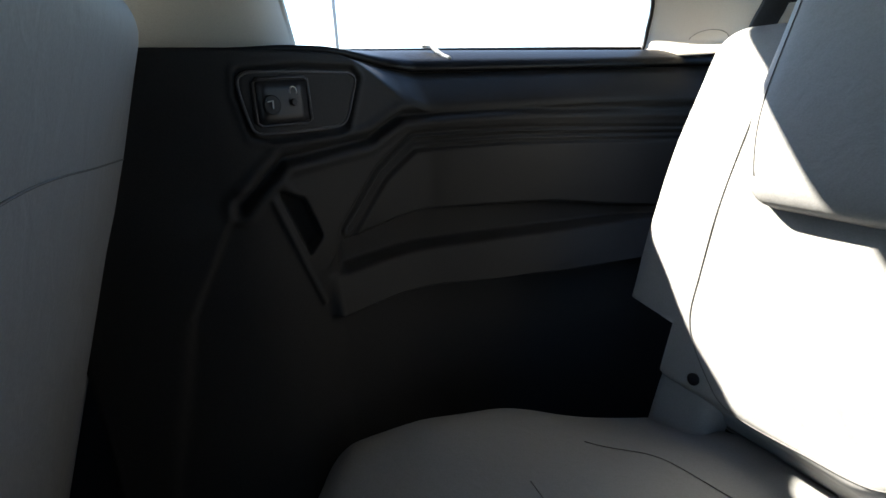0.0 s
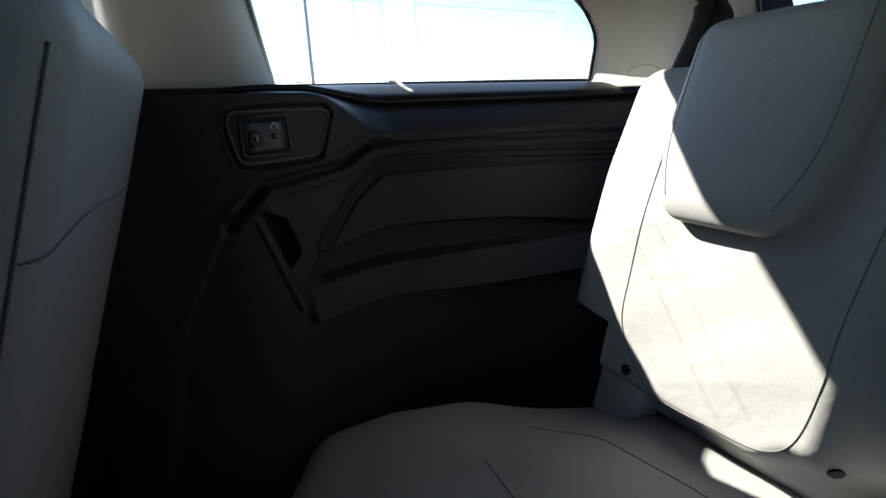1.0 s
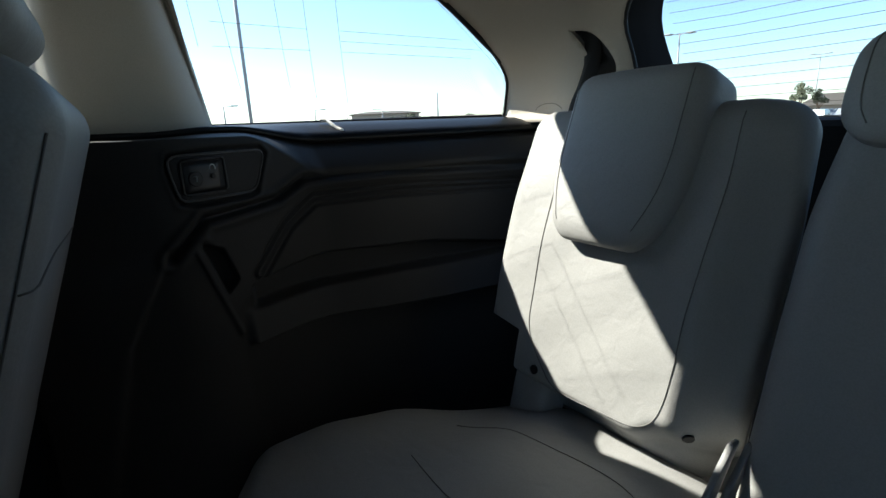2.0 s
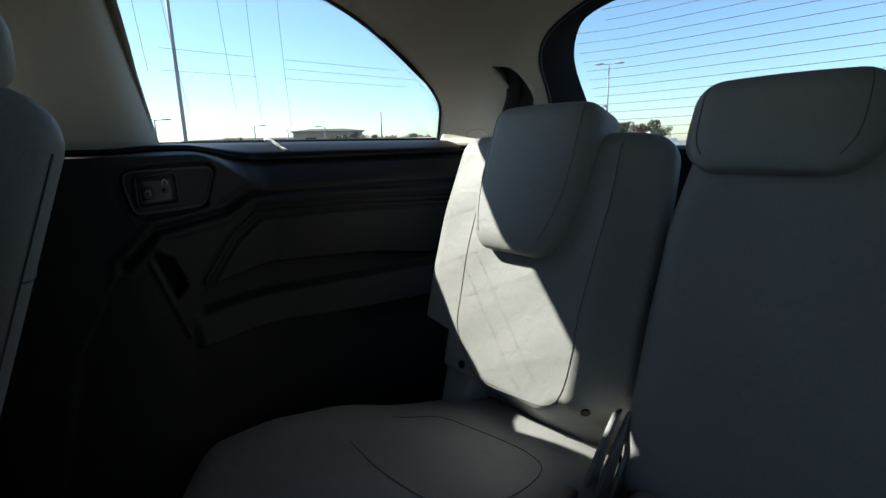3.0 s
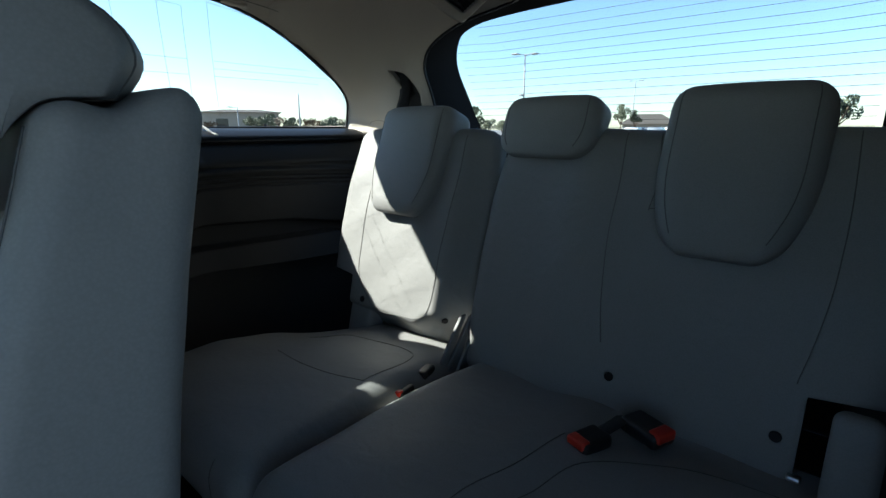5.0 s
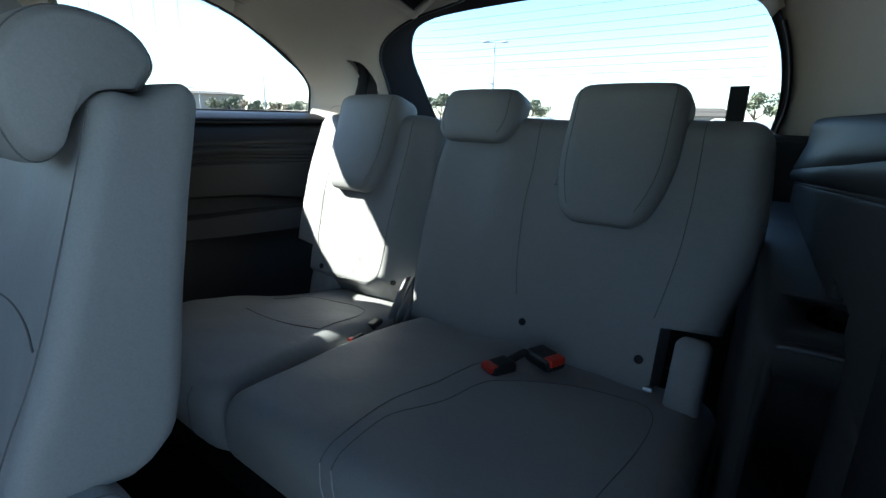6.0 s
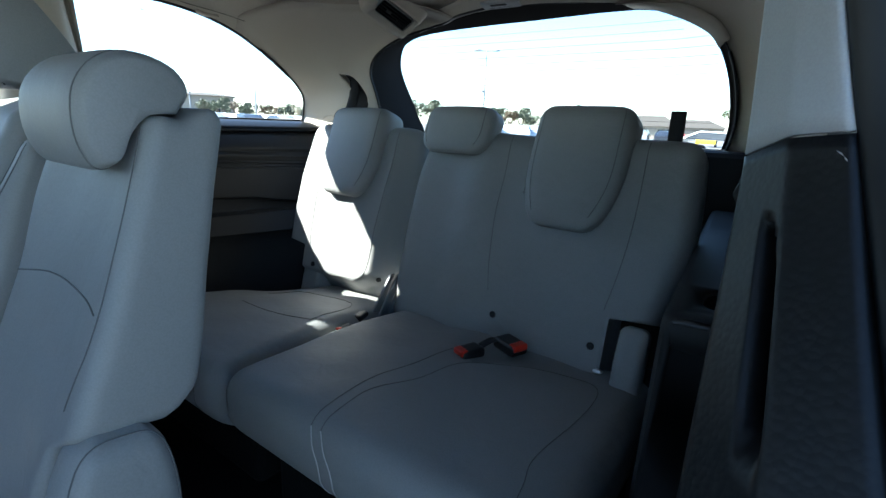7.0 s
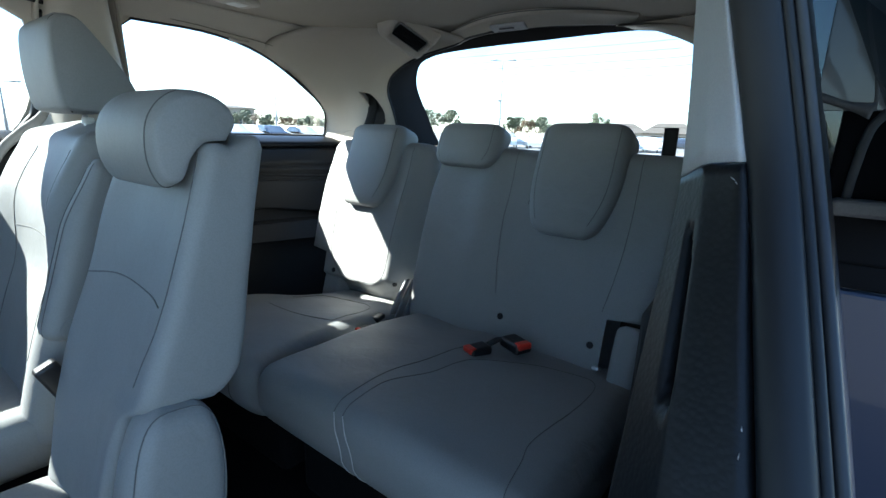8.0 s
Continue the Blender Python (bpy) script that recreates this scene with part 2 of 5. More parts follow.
def cut(ob, cutters):
    """Cuts the cutter meshes out of ob for good."""
    tools = []
    for me in cutters:
        c = new("cutter", me)
        tools.append(c)
        md = ob.modifiers.new("cut", "BOOLEAN")
        md.operation, md.object, md.solver = "DIFFERENCE", c, "EXACT"
    bpy.context.view_layer.update()
    dg = bpy.context.evaluated_depsgraph_get()
    done = bpy.data.meshes.new_from_object(ob.evaluated_get(dg))
    ob.modifiers.clear()
    ob.data = done
    for c in tools:
        bpy.data.objects.remove(c)
    return ob


def ss(x):
    x = np.clip(x, 0, 1)
    return x * x * (3 - 2 * x)


def line_distance(px, pz, line):
    """Distance of grid points to a broken line."""
    best = np.full(px.shape, 9.0)
    for (ax, az), (bx, bz) in zip(line, line[1:]):
        dx, dz = bx - ax, bz - az
        t = np.clip(((px - ax) * dx + (pz - az) * dz) / (dx * dx + dz * dz), 0, 1)
        best = np.minimum(best, np.hypot(px - ax - t * dx, pz - az - t * dz))
    return best


# ---- the van's shell ----
MID = 0.36                      # the van's middle line


def ring(f):
    """The inside of the body seen from above: f=0 at the sill, f=1 where it meets the ceiling."""
    yr, yl, xb, xf = 1.345 - 0.22 * f, MID * 2 - 1.345 + 0.22 * f, 1.99 - 0.24 * f, -1.75 + 0.5 * f
    r = 0.34 - 0.05 * f
    pts = [(x, yr) for x in np.linspace(xf, xb - r, 40)]
    pts += [(xb - r + r * math.sin(a), yr - r + r * math.cos(a)) for a in np.linspace(0, math.pi / 2, 14)[1:]]
    pts += [(xb, y) for y in np.linspace(yr - r, yl + r, 26)[1:]]
    pts += [(xb - r + r * math.cos(a), yl + r - r * math.sin(a)) for a in np.linspace(0, math.pi / 2, 14)[1:]]
    pts += [(x, yl) for x in np.linspace(xb - r, xf, 40)[1:]]
    return [(x, y + 0.10 * max(x - 0.5, 0) * min(max((MID + 0.2 - y) / (MID + 0.2 - yl), 0), 1)) for x, y in pts]


PROFILE = [(-0.03, 1.22), (0.0, 1.27), (0.10, 1.325), (0.21, 1.385), (0.33, 1.445), (0.45, 1.50), (0.55, 1.545), (0.66, 1.59), (0.77, 1.63), (0.88, 1.665), (0.95, 1.682), (1.0, 1.692)]
WIN_RIGHT = [(0.685, 1.283), (0.610, 1.59), (0.645, 1.622), (0.85, 1.623), (1.0, 1.605), (1.12, 1.572), (1.23, 1.525), (1.34, 1.468), (1.42, 1.425), (1.47, 1.388), (1.492, 1.35), (1.497, 1.31), (1.49, 1.288)]
REAR_IN = [(1.085, 1.25), (1.10, 1.33), (1.104, 1.41), (1.104, 1.487), (1.09, 1.548), (1.054, 1.606), (1.006, 1.639), (0.903, 1.663), (0.69, 1.672), (0.43, 1.675), (0.06, 1.677), (-0.05, 1.652), (-0.125, 1.617), (-0.176, 1.578), (-0.214, 1.50), (-0.232, 1.42), (-0.238, 1.33), (-0.225, 1.25)]
REAR_OUT = [(1.23, 1.25), (1.225, 1.33), (1.218, 1.406), (1.205, 1.469), (1.188, 1.519), (1.15, 1.57), (1.09, 1.612), (0.95, 1.662), (0.69, 1.686), (0.43, 1.690), (0.05, 1.690), (-0.065, 1.670), (-0.145, 1.634), (-0.196, 1.592), (-0.235, 1.51), (-0.256, 1.42), (-0.26, 1.33), (-0.245, 1.25)]
REAR_PAIRS = [(tuple(p), tuple(q)) for p, q in zip(smooth_line(REAR_IN, 3), smooth_line(REAR_OUT, 3))]
RIM_FAR = [(1.605, 0.968, 1.25), (1.578, 0.966, 1.33), (1.550, 0.970, 1.41), (1.532, 0.980, 1.475), (1.533, 0.965, 1.53), (1.552, 0.920, 1.575), (1.583, 0.845, 1.615), (1.640, 0.715, 1.657)]
WIN_REAR = [(p[0] * 0.04 + q[0] * 0.96, p[1] * 0.04 + q[1] * 0.96) for p, q in REAR_PAIRS]
WIN_RIGHT_FINE = [tuple(p) for p in smooth_line(WIN_RIGHT[2:], 3)] + WIN_RIGHT[:2]
WIN_SLIDE = [(-0.38, 1.25), (-0.36, 1.585), (0.355, 1.595), (0.396, 1.575), (0.409, 1.53), (0.411, 1.44), (0.406, 1.39), (0.394, 1.345), (0.374, 1.305), (0.345, 1.27), (0.32, 1.25)]

rows = []
for f, z in PROFILE:
    rows.append([(x, y, z) for x, y in ring(f)])
SLOT = [(1.50, 1.112, 1.476), (1.51, 1.072, 1.471), (1.515, 1.043, 1.450), (1.52, 1.017, 1.416), (1.525, 1.005, 1.383), (1.525, 1.022, 1.345), (1.515, 1.084, 1.345), (1.515, 1.078, 1.382), (1.515, 1.070, 1.404), (1.515, 1.082, 1.434), (1.505, 1.096, 1.460)]


def slot_prism(lo, hi, k, name="cut", mat=BEIGE):
    """The belt slot's outline drawn through the rear corner."""
    line = [Vector(p) for p in smooth_line(SLOT + SLOT[:1], 3)[:-1]]
    mid = sum(line, Vector()) / len(line)
    way = Vector((0.93, 0.36, 0.05)).normalized()
    n = len(line)
    verts = [mid + (p - mid) * k + way * w for w in (lo, hi) for p in line]
    faces = [tuple(range(n))[::-1], tuple(range(n, 2 * n))] + [(i, (i + 1) % n, n + (i + 1) % n, n + i) for i in range(n)]
    me = mesh_of(name, verts, faces, mat, False)
    bm = bmesh.new()
    bm.from_mesh(me)
    bmesh.ops.recalc_face_normals(bm, faces=bm.faces)
    bm.to_mesh(me)
    bm.free()
    return me


shell = new("wall_upper", sheet("wall_upper", rows, BEIGE, 0.014))
tagged(shell, "beige upper van side walls with the window openings cut through", "van wall", kind="structure")
cut(shell, [
    prism("cut", WIN_RIGHT_FINE, 1, 1.05, 1.8, BEIGE),
    prism("cut", WIN_REAR, 0, 1.55, 2.4, BEIGE),
    prism("cut", WIN_SLIDE, 1, 1.0, 1.8, BEIGE),
    prism("cut", WIN_RIGHT, 1, -1.1, -0.36, BEIGE),
    prism("cut", [(-0.80, 1.0), (-0.80, 1.645), (0.40, 1.645), (0.47, 1.60), (0.47, 1.0)], 1, -1.2, -0.30, BEIGE),
    prism("cut", [(-1.55, 1.25), (-1.50, 1.58), (-0.86, 1.60), (-0.86, 1.25)], 1, 1.0, 1.8, BEIGE),
    prism("cut", [(-1.55, 1.25), (-1.50, 1.58), (-0.98, 1.60), (-0.98, 1.25)], 1, -1.2, -0.3, BEIGE),
])
# ceiling
cap = [[(x * k + 0.1 * (1 - k), MID + (y - MID) * k, 1.692 + 0.035 * (1 - k * k)) for x, y in ring(1.0) + ring(1.0)[:1]] for k in (1.0, 0.97, 0.9, 0.75, 0.5, 0.25, 0.02)]
ceiling = new("ceiling", sheet("ceiling", cap, HEADLINER, 0.03))
tagged(ceiling, "beige cloth headliner under the van roof", "ceiling", kind="structure")
# Unseen wall, added to keep most of the front light off the seats.
front_block = new("wall_front", block("wall_front", (-1.20, -0.64, 0.38), (-1.10, 1.40, 1.28), DARK, 0.01))
tagged(front_block, "plain black wall added out of view to hold back front light", "van wall", kind="structure")
floor = new("floor", block("floor", (-1.76, -0.60, 0.34), (1.95, 1.34, 0.40), CARPET, 0.01))
tagged(floor, "black carpeted van floor", "floor", kind="structure")

# panes
def pane(name, outline, axis, fn, mat, label):
    """A pane bent to the wall: fn gives the missing coordinate at a height."""
    n = len(outline)
    cu, cv = sum(p[0] for p in outline) / n, sum(p[1] for p in outline) / n
    grow = [(cu + (u - cu) * 1.02, cv + (v - cv) * 1.02) for u, v in outline]
    rings = [[(cu + (u - cu) * k, cv + (v - cv) * k) for u, v in grow] for k in (1.0, 0.75, 0.5, 0.25)]
    verts, faces = [], []
    for rg in rings:
        for u, v in rg:
            w = fn(u, v)
            verts.append((u, w, v) if axis == 1 else (w, u, v))
    w = fn(cu, cv)
    verts.append((cu, w, cv) if axis == 1 else (w, cu, cv))
    for k in range(3):
        for i in range(n):
            faces.append((k * n + i, k * n + (i + 1) % n, (k + 1) * n + (i + 1) % n, (k + 1) * n + i))
    for i in range(n):
        faces.append((3 * n + i, 3 * n + (i + 1) % n, 4 * n))
    ob = new(name, mesh_of(name, verts, faces, mat))
    ob.visible_shadow = False
    return tagged(ob, label, "window", kind="structure")


def inward(z):
    return np.interp(z, [p[1] for p in PROFILE], [p[0] for p in PROFILE])


side_y = lambda x, z: 1.345 - 0.22 * inward(z) + 0.010
left_y = lambda x, z: 2 * MID - side_y(x, z) + 0.10 * max(x - 0.5, 0)


def rear_x(y, z):
    """The tailgate's inside, rounded towards the corners."""
    f = inward(z)
    xb, r = 1.99 - 0.24 * f, 0.34 - 0.05 * f
    yr, yl = 1.345 - 0.22 * f, MID * 2 - 1.345 + 0.22 * f + 0.14
    d = max(y - (yr - r), (yl + r) - y, 0)
    return xb - r + math.sqrt(max(r * r - d * d, 0.0025)) + 0.022


window_1 = pane("window_1", WIN_RIGHT, 1, side_y, GLASS, "tinted fixed quarter window with thin antenna wires")
window_2 = pane("window_2", [p for p, q in REAR_PAIRS], 0, lambda y, z: rear_x(y, z) + 0.012, GLASS, "curved rear window with fine heating wires")
window_3 = pane("window_3", WIN_SLIDE, 1, side_y, SUN_DIM_GLASS, "tinted window of the closed far sliding door")
# This pane shades too, to dim the sunlight on the second-row seat.
window_3.visible_shadow = True
window_4 = pane("window_4", WIN_RIGHT, 1, left_y, DARK_GLASS, "dark tinted quarter window behind the open door")

# ---- dark quarter trim on the far side ----
def trim_y(X, Z):
    y = 1.154 - 0.135 * ss((0.86 - X) / 0.32)
    y = y - 0.02 * ss((0.95 - Z) / 0.4)
    g1 = [(1.75, 1.150), (1.39, 1.163), (1.0, 1.179), (0.80, 1.178), (0.74, 1.150), (0.61, 1.140), (0.556, 1.09)]
    g2 = [(1.75, 1.095), (1.40, 1.113), (1.0, 1.136), (0.82, 1.137), (0.756, 1.097), (0.69, 1.028)]
    d1, d2 = line_distance(X, Z, g1), line_distance(X, Z, g2)
    below2 = Z < np.interp(X, [0.60, 0.69, 0.756, 0.82, 1.0, 1.4, 1.75], [0.93, 1.028, 1.097, 1.137, 1.136, 1.113, 1.095])
    y = y + 0.015 * np.exp(-(d1 / 0.0050) ** 2) + 0.012 * np.exp(-(d2 / 0.0042) ** 2) + 0.008 * np.exp(-((d2 - 0.012) / 0.0034) ** 2)
    y = y - 0.005 * np.exp(-((d1 - 0.014) / 0.007) ** 2)
    y = y + np.where(below2, 0.005 * ss(d2 / 0.006), 0.0) * ss((X - 0.64) / 0.03)
    low = np.interp(X, [0.64, 0.67, 0.92, 1.17, 1.35, 1.7], [0.915, 0.907, 0.885, 0.870, 0.862, 0.86])
    top = np.interp(X, [0.64, 0.68, 0.865, 1.0, 1.29, 1.7], [0.972, 0.966, 0.955, 0.952, 0.942, 0.935])
    ledge = ss((Z - low) / 0.007) * (1 - ss((Z - top) / 0.008)) * ss((X - 0.645) / 0.02)
    y = y - ledge * (0.046 - 0.034 * np.clip((Z - low) / (top - low), 0, 1)) * (0.55 + 0.45 * ss((X - 0.7) / 0.4))
    pocket_top = np.interp(X, [0.66, 0.838, 1.094, 1.289, 1.5], [1.006, 1.019, 1.001, 0.968, 0.945])
    pocket = ss((Z - top) / 0.008) * (1 - ss((Z - pocket_top) / 0.008)) * ss((X - 0.665) / 0.02) * (1 - ss((X - 1.28) / 0.1))
    y = y + 0.034 * pocket
    # grip: a slanted hollow behind a straight front edge
    lean = 0.595 + (1.085 - Z) * 0.33
    tall = ss((Z - 1.012 - 0.9 * (X - 0.628) * (X > 0.628)) / 0.008) * (1 - ss((Z - 1.094 + 0.45 * (X - 0.607)) / 0.008))
    y = y + 0.030 * ss((X - lean - 0.008) / 0.004) * (1 - ss((X - lean - 0.033) / 0.005)) * tall
    rim = line_distance(X, Z, [(0.592, 1.092), (0.640, 0.943)])
    y = y - 0.0055 * np.exp(-(rim / 0.0040) ** 2)
    hood = line_distance(X, Z, [(0.556, 1.110), (0.606, 1.113), (0.624, 1.090)])
    y = y - 0.0035 * np.exp(-(hood / 0.005) ** 2)
    # panel front below the grip stands forward
    fwd = np.interp(Z, [0.42, 0.7, 0.97, 1.09, 1.3], [0.40, 0.42, 0.49, 0.555, 0.555])
    y = y - 0.012 * ss((fwd - X) / 0.012) * (1 - ss((Z - 1.06) / 0.05))
    # outlet recess
    ring_line = [(0.577, 1.236), (0.640, 1.2415), (0.716, 1.2405), (0.723, 1.232), (0.700, 1.172), (0.690, 1.168), (0.600, 1.1675), (0.583, 1.172), (0.574, 1.215), (0.577, 1.236)]
    inside = line_distance(X, Z, ring_line)
    y = y + 0.007 * (1 - ss((inside - 0.0035) / 0.003)) - 0.0025 * np.exp(-((inside - 0.010) / 0.004) ** 2)
    return y


xs = np.concatenate([np.arange(0.372, 0.48, 0.006), np.arange(0.48, 0.70, 0.0022), np.arange(0.70, 0.86, 0.0032), np.arange(0.86, 1.80, 0.010)])
xs = np.concatenate([xs[:1], xs[1:][np.diff(xs) > 0.0012]])
vs = np.concatenate([np.arange(0.0, 0.52, 0.012), np.arange(0.52, 0.9985, 0.0032), [1.0]])
vs[-1] = 1.0
top_z = 1.182 + 0.079 * ss((0.86 - xs) / 0.17)
X, V = np.meshgrid(xs, vs)
Z = 0.41 + V * (top_z[None, :] - 0.41) - 0.043 * np.maximum(X - 0.82, 0) * ss(V / 0.4) * (1 - ss((V - 0.982) / 0.018))
grid = np.stack([X, trim_y(X, Z), Z], axis=2)
edge_y = grid[-1, :, 1]
slope_rows = []
for k, h in ((0.06, 0.15), (0.15, 0.31), (0.27, 0.48), (0.42, 0.66), (0.58, 0.81), (0.74, 0.92), (0.88, 0.98), (1.0, 1.0)):
    slope_rows.append(np.stack([xs, edge_y + (1.315 - edge_y) * k, top_z + (1.273 - 0.008 * ss((0.66 - xs) / 0.1) - top_z) * h], axis=1))
slope_rows.append(np.stack([xs, np.full_like(xs, 1.37), np.full_like(xs, 1.2785)], axis=1))
sill_grid = np.stack(slope_rows[3:])
grid = np.concatenate([grid, np.stack(slope_rows[:4]) - np.array([0, 0, 0.0004])], axis=0)
# Sill takes the darker copy, which paints down its sunlit slope.
sill_cover = new("trim_sill", sheet("trim_sill", sill_grid[:, ::-1], DARK_SHADED, 0.010))
tagged(sill_cover, "black plastic sill sloping up to the quarter window", "window sill", kind="structure")
quarter_trim = new("trim_right", sheet("trim_right", grid, DARK, 0.012))
tagged(quarter_trim, "black grained plastic side panel with grooves, pocket and arm ledge", "side panel", kind="structure")

# sliding door panel further forward on the far side
xs2 = np.linspace(-1.75, 0.368, 43)
zs2 = np.concatenate([np.arange(0.41, 1.25, 0.06), [1.25, 1.262, 1.268]])
X2, Z2 = np.meshgrid(xs2, zs2)
Y2 = 1.20 + 0.12 * ss((Z2 - 1.249) / 0.018) - 0.05 * np.exp(-((Z2 - 0.95) / 0.06) ** 2)
door_2 = new("door_2", sheet("door_2", np.stack([X2, Y2, Z2], axis=2)[:, ::-1], DARK, 0.02))
tagged(door_2, "black inner panel of the closed far sliding door", "van door", kind="structure")

# beige pillar cover between the two far windows
def pillar_rows(sign):
    out = []
    for z in np.linspace(1.262, 1.69, 16):
        k = inward(z)
        lean = -0.076 * (z - 1.27) / 0.33
        shift = -0.22 * k
        sect = smooth_line([(0.692, 1.352), (0.684, 1.318), (0.664, 1.262), (0.620, 1.205), (0.555, 1.182), (0.50, 1.182), (0.454, 1.205), (0.414, 1.345)], 5)
        out.append([(p[0] + lean * min(max((p[0] - 0.47) / 0.2, 0), 1), (p[1] + shift * (0.6 if p[1] < 1.3 else 1.0)), z) for p in sect])
    return out


pillar_1 = new("trim_pillar", sheet("trim_pillar", [r[::-1] for r in pillar_rows(1)], BEIGE, 0.006))
tagged(pillar_1, "beige plastic pillar cover between the far windows", "pillar trim", kind="structure")


# ---- seats ----
def leaning(bx, by, bz, degrees):
    """Turns local points (x to the rear, y across, z along the back) into the place of a leaning back."""
    a = radians(degrees)
    ca, sa = math.cos(a), math.sin(a)

    def turn(p):
        return np.stack([bx + p[:, 0] * ca + p[:, 2] * sa, by + p[:, 1], bz - p[:, 0] * sa + p[:, 2] * ca], axis=1)
    return turn


def seam(puff, face, line, parent, mat=SEAM, radius=0.0008, name="seam", smooth=True):
    pts = smooth_line(line, 8) if smooth else line
    return piece(name, tube(name, puff.on(face, pts), radius, mat, 5), parent)


def back_fn(hy, zones, notch, place, hz, by=0.0, single=False):
    """Padding of a third-row back: raised bolsters between zones, a step cut out of the lower outer corner."""
    def fn(p):
        p = p.copy()
        front = ss((0.02 - p[:, 0]) / 0.05)
        for c, half in zones:
            u = np.clip((p[:, 1] - c) / half, -1.6, 1.6)
            p[:, 0] += front * 0.016 * np.exp(-(u * 1.15) ** 4)
        p[:, 0] -= front * 0.016 * (1 - (p[:, 2] / hz) ** 2)
        yw, zw = p[:, 1] + by, 0.995 + 0.954 * p[:, 2]
        if single:
            # the inner bolster rolls away to the rear, the lower edge tucks under
            p[:, 0] += front * 0.058 * ss((0.566 - yw) / 0.060) * (1 - 0.6 * ss((zw - 1.05) / 0.2))
            p[:, 0] += front * 0.050 * ss((0.790 + 0.035 * ss((0.625 - yw) / 0.06) - zw) / 0.045)
            p[:, 2] = np.where(zw < 0.80, (0.80 + (zw - 0.80) * 0.68 - 0.995) / 0.954, p[:, 2])
        taper = 1 - 0.05 * ss((p[:, 2] - 0.10) / 0.25)
        side, edge, height = notch
        p[:, 1] *= taper
        if side:
            lim = np.where(p[:, 2] < height, edge, side * 9)
            p[:, 1] = np.minimum(p[:, 1], lim) if side > 0 else np.maximum(p[:, 1], lim)
            p[:, 1] = p[:, 1] * (1 - 0.09 * ss((0.06 - p[:, 2]) / 0.2) * ss((p[:, 1] * side - 0.16) / 0.18))
        # slight puckers along the upholstery
        p[:, 0] += 0.0016 * np.sin(p[:, 1] * 31 + p[:, 2] * 17) * np.sin(p[:, 2] * 23 + 1.3)
        return place(p)
    return fn


def headrest_fn(hx, hy, hz, place, foot=0.72, far_foot=0.0):
    def fn(p):
        p = p.copy()
        t = np.clip((p[:, 2] + hz) / (2 * hz), 0, 1)
        ft = np.where(p[:, 1] > 0, foot + far_foot, foot)
        p[:, 1] *= ft - 0.16 + (1.16 - ft) * (1 - (1 - np.clip(t / 0.6, 0, 1)) ** 2.4)
        p[:, 0] = (p[:, 0] + hx) * (0.45 + 0.55 * t) - hx
        p[:, 0] -= 0.010 * (1 - (p[:, 1] / hy) ** 2) * ss((0.3 * hx - p[:, 0]) / hx)
        return place(p)
    return fn


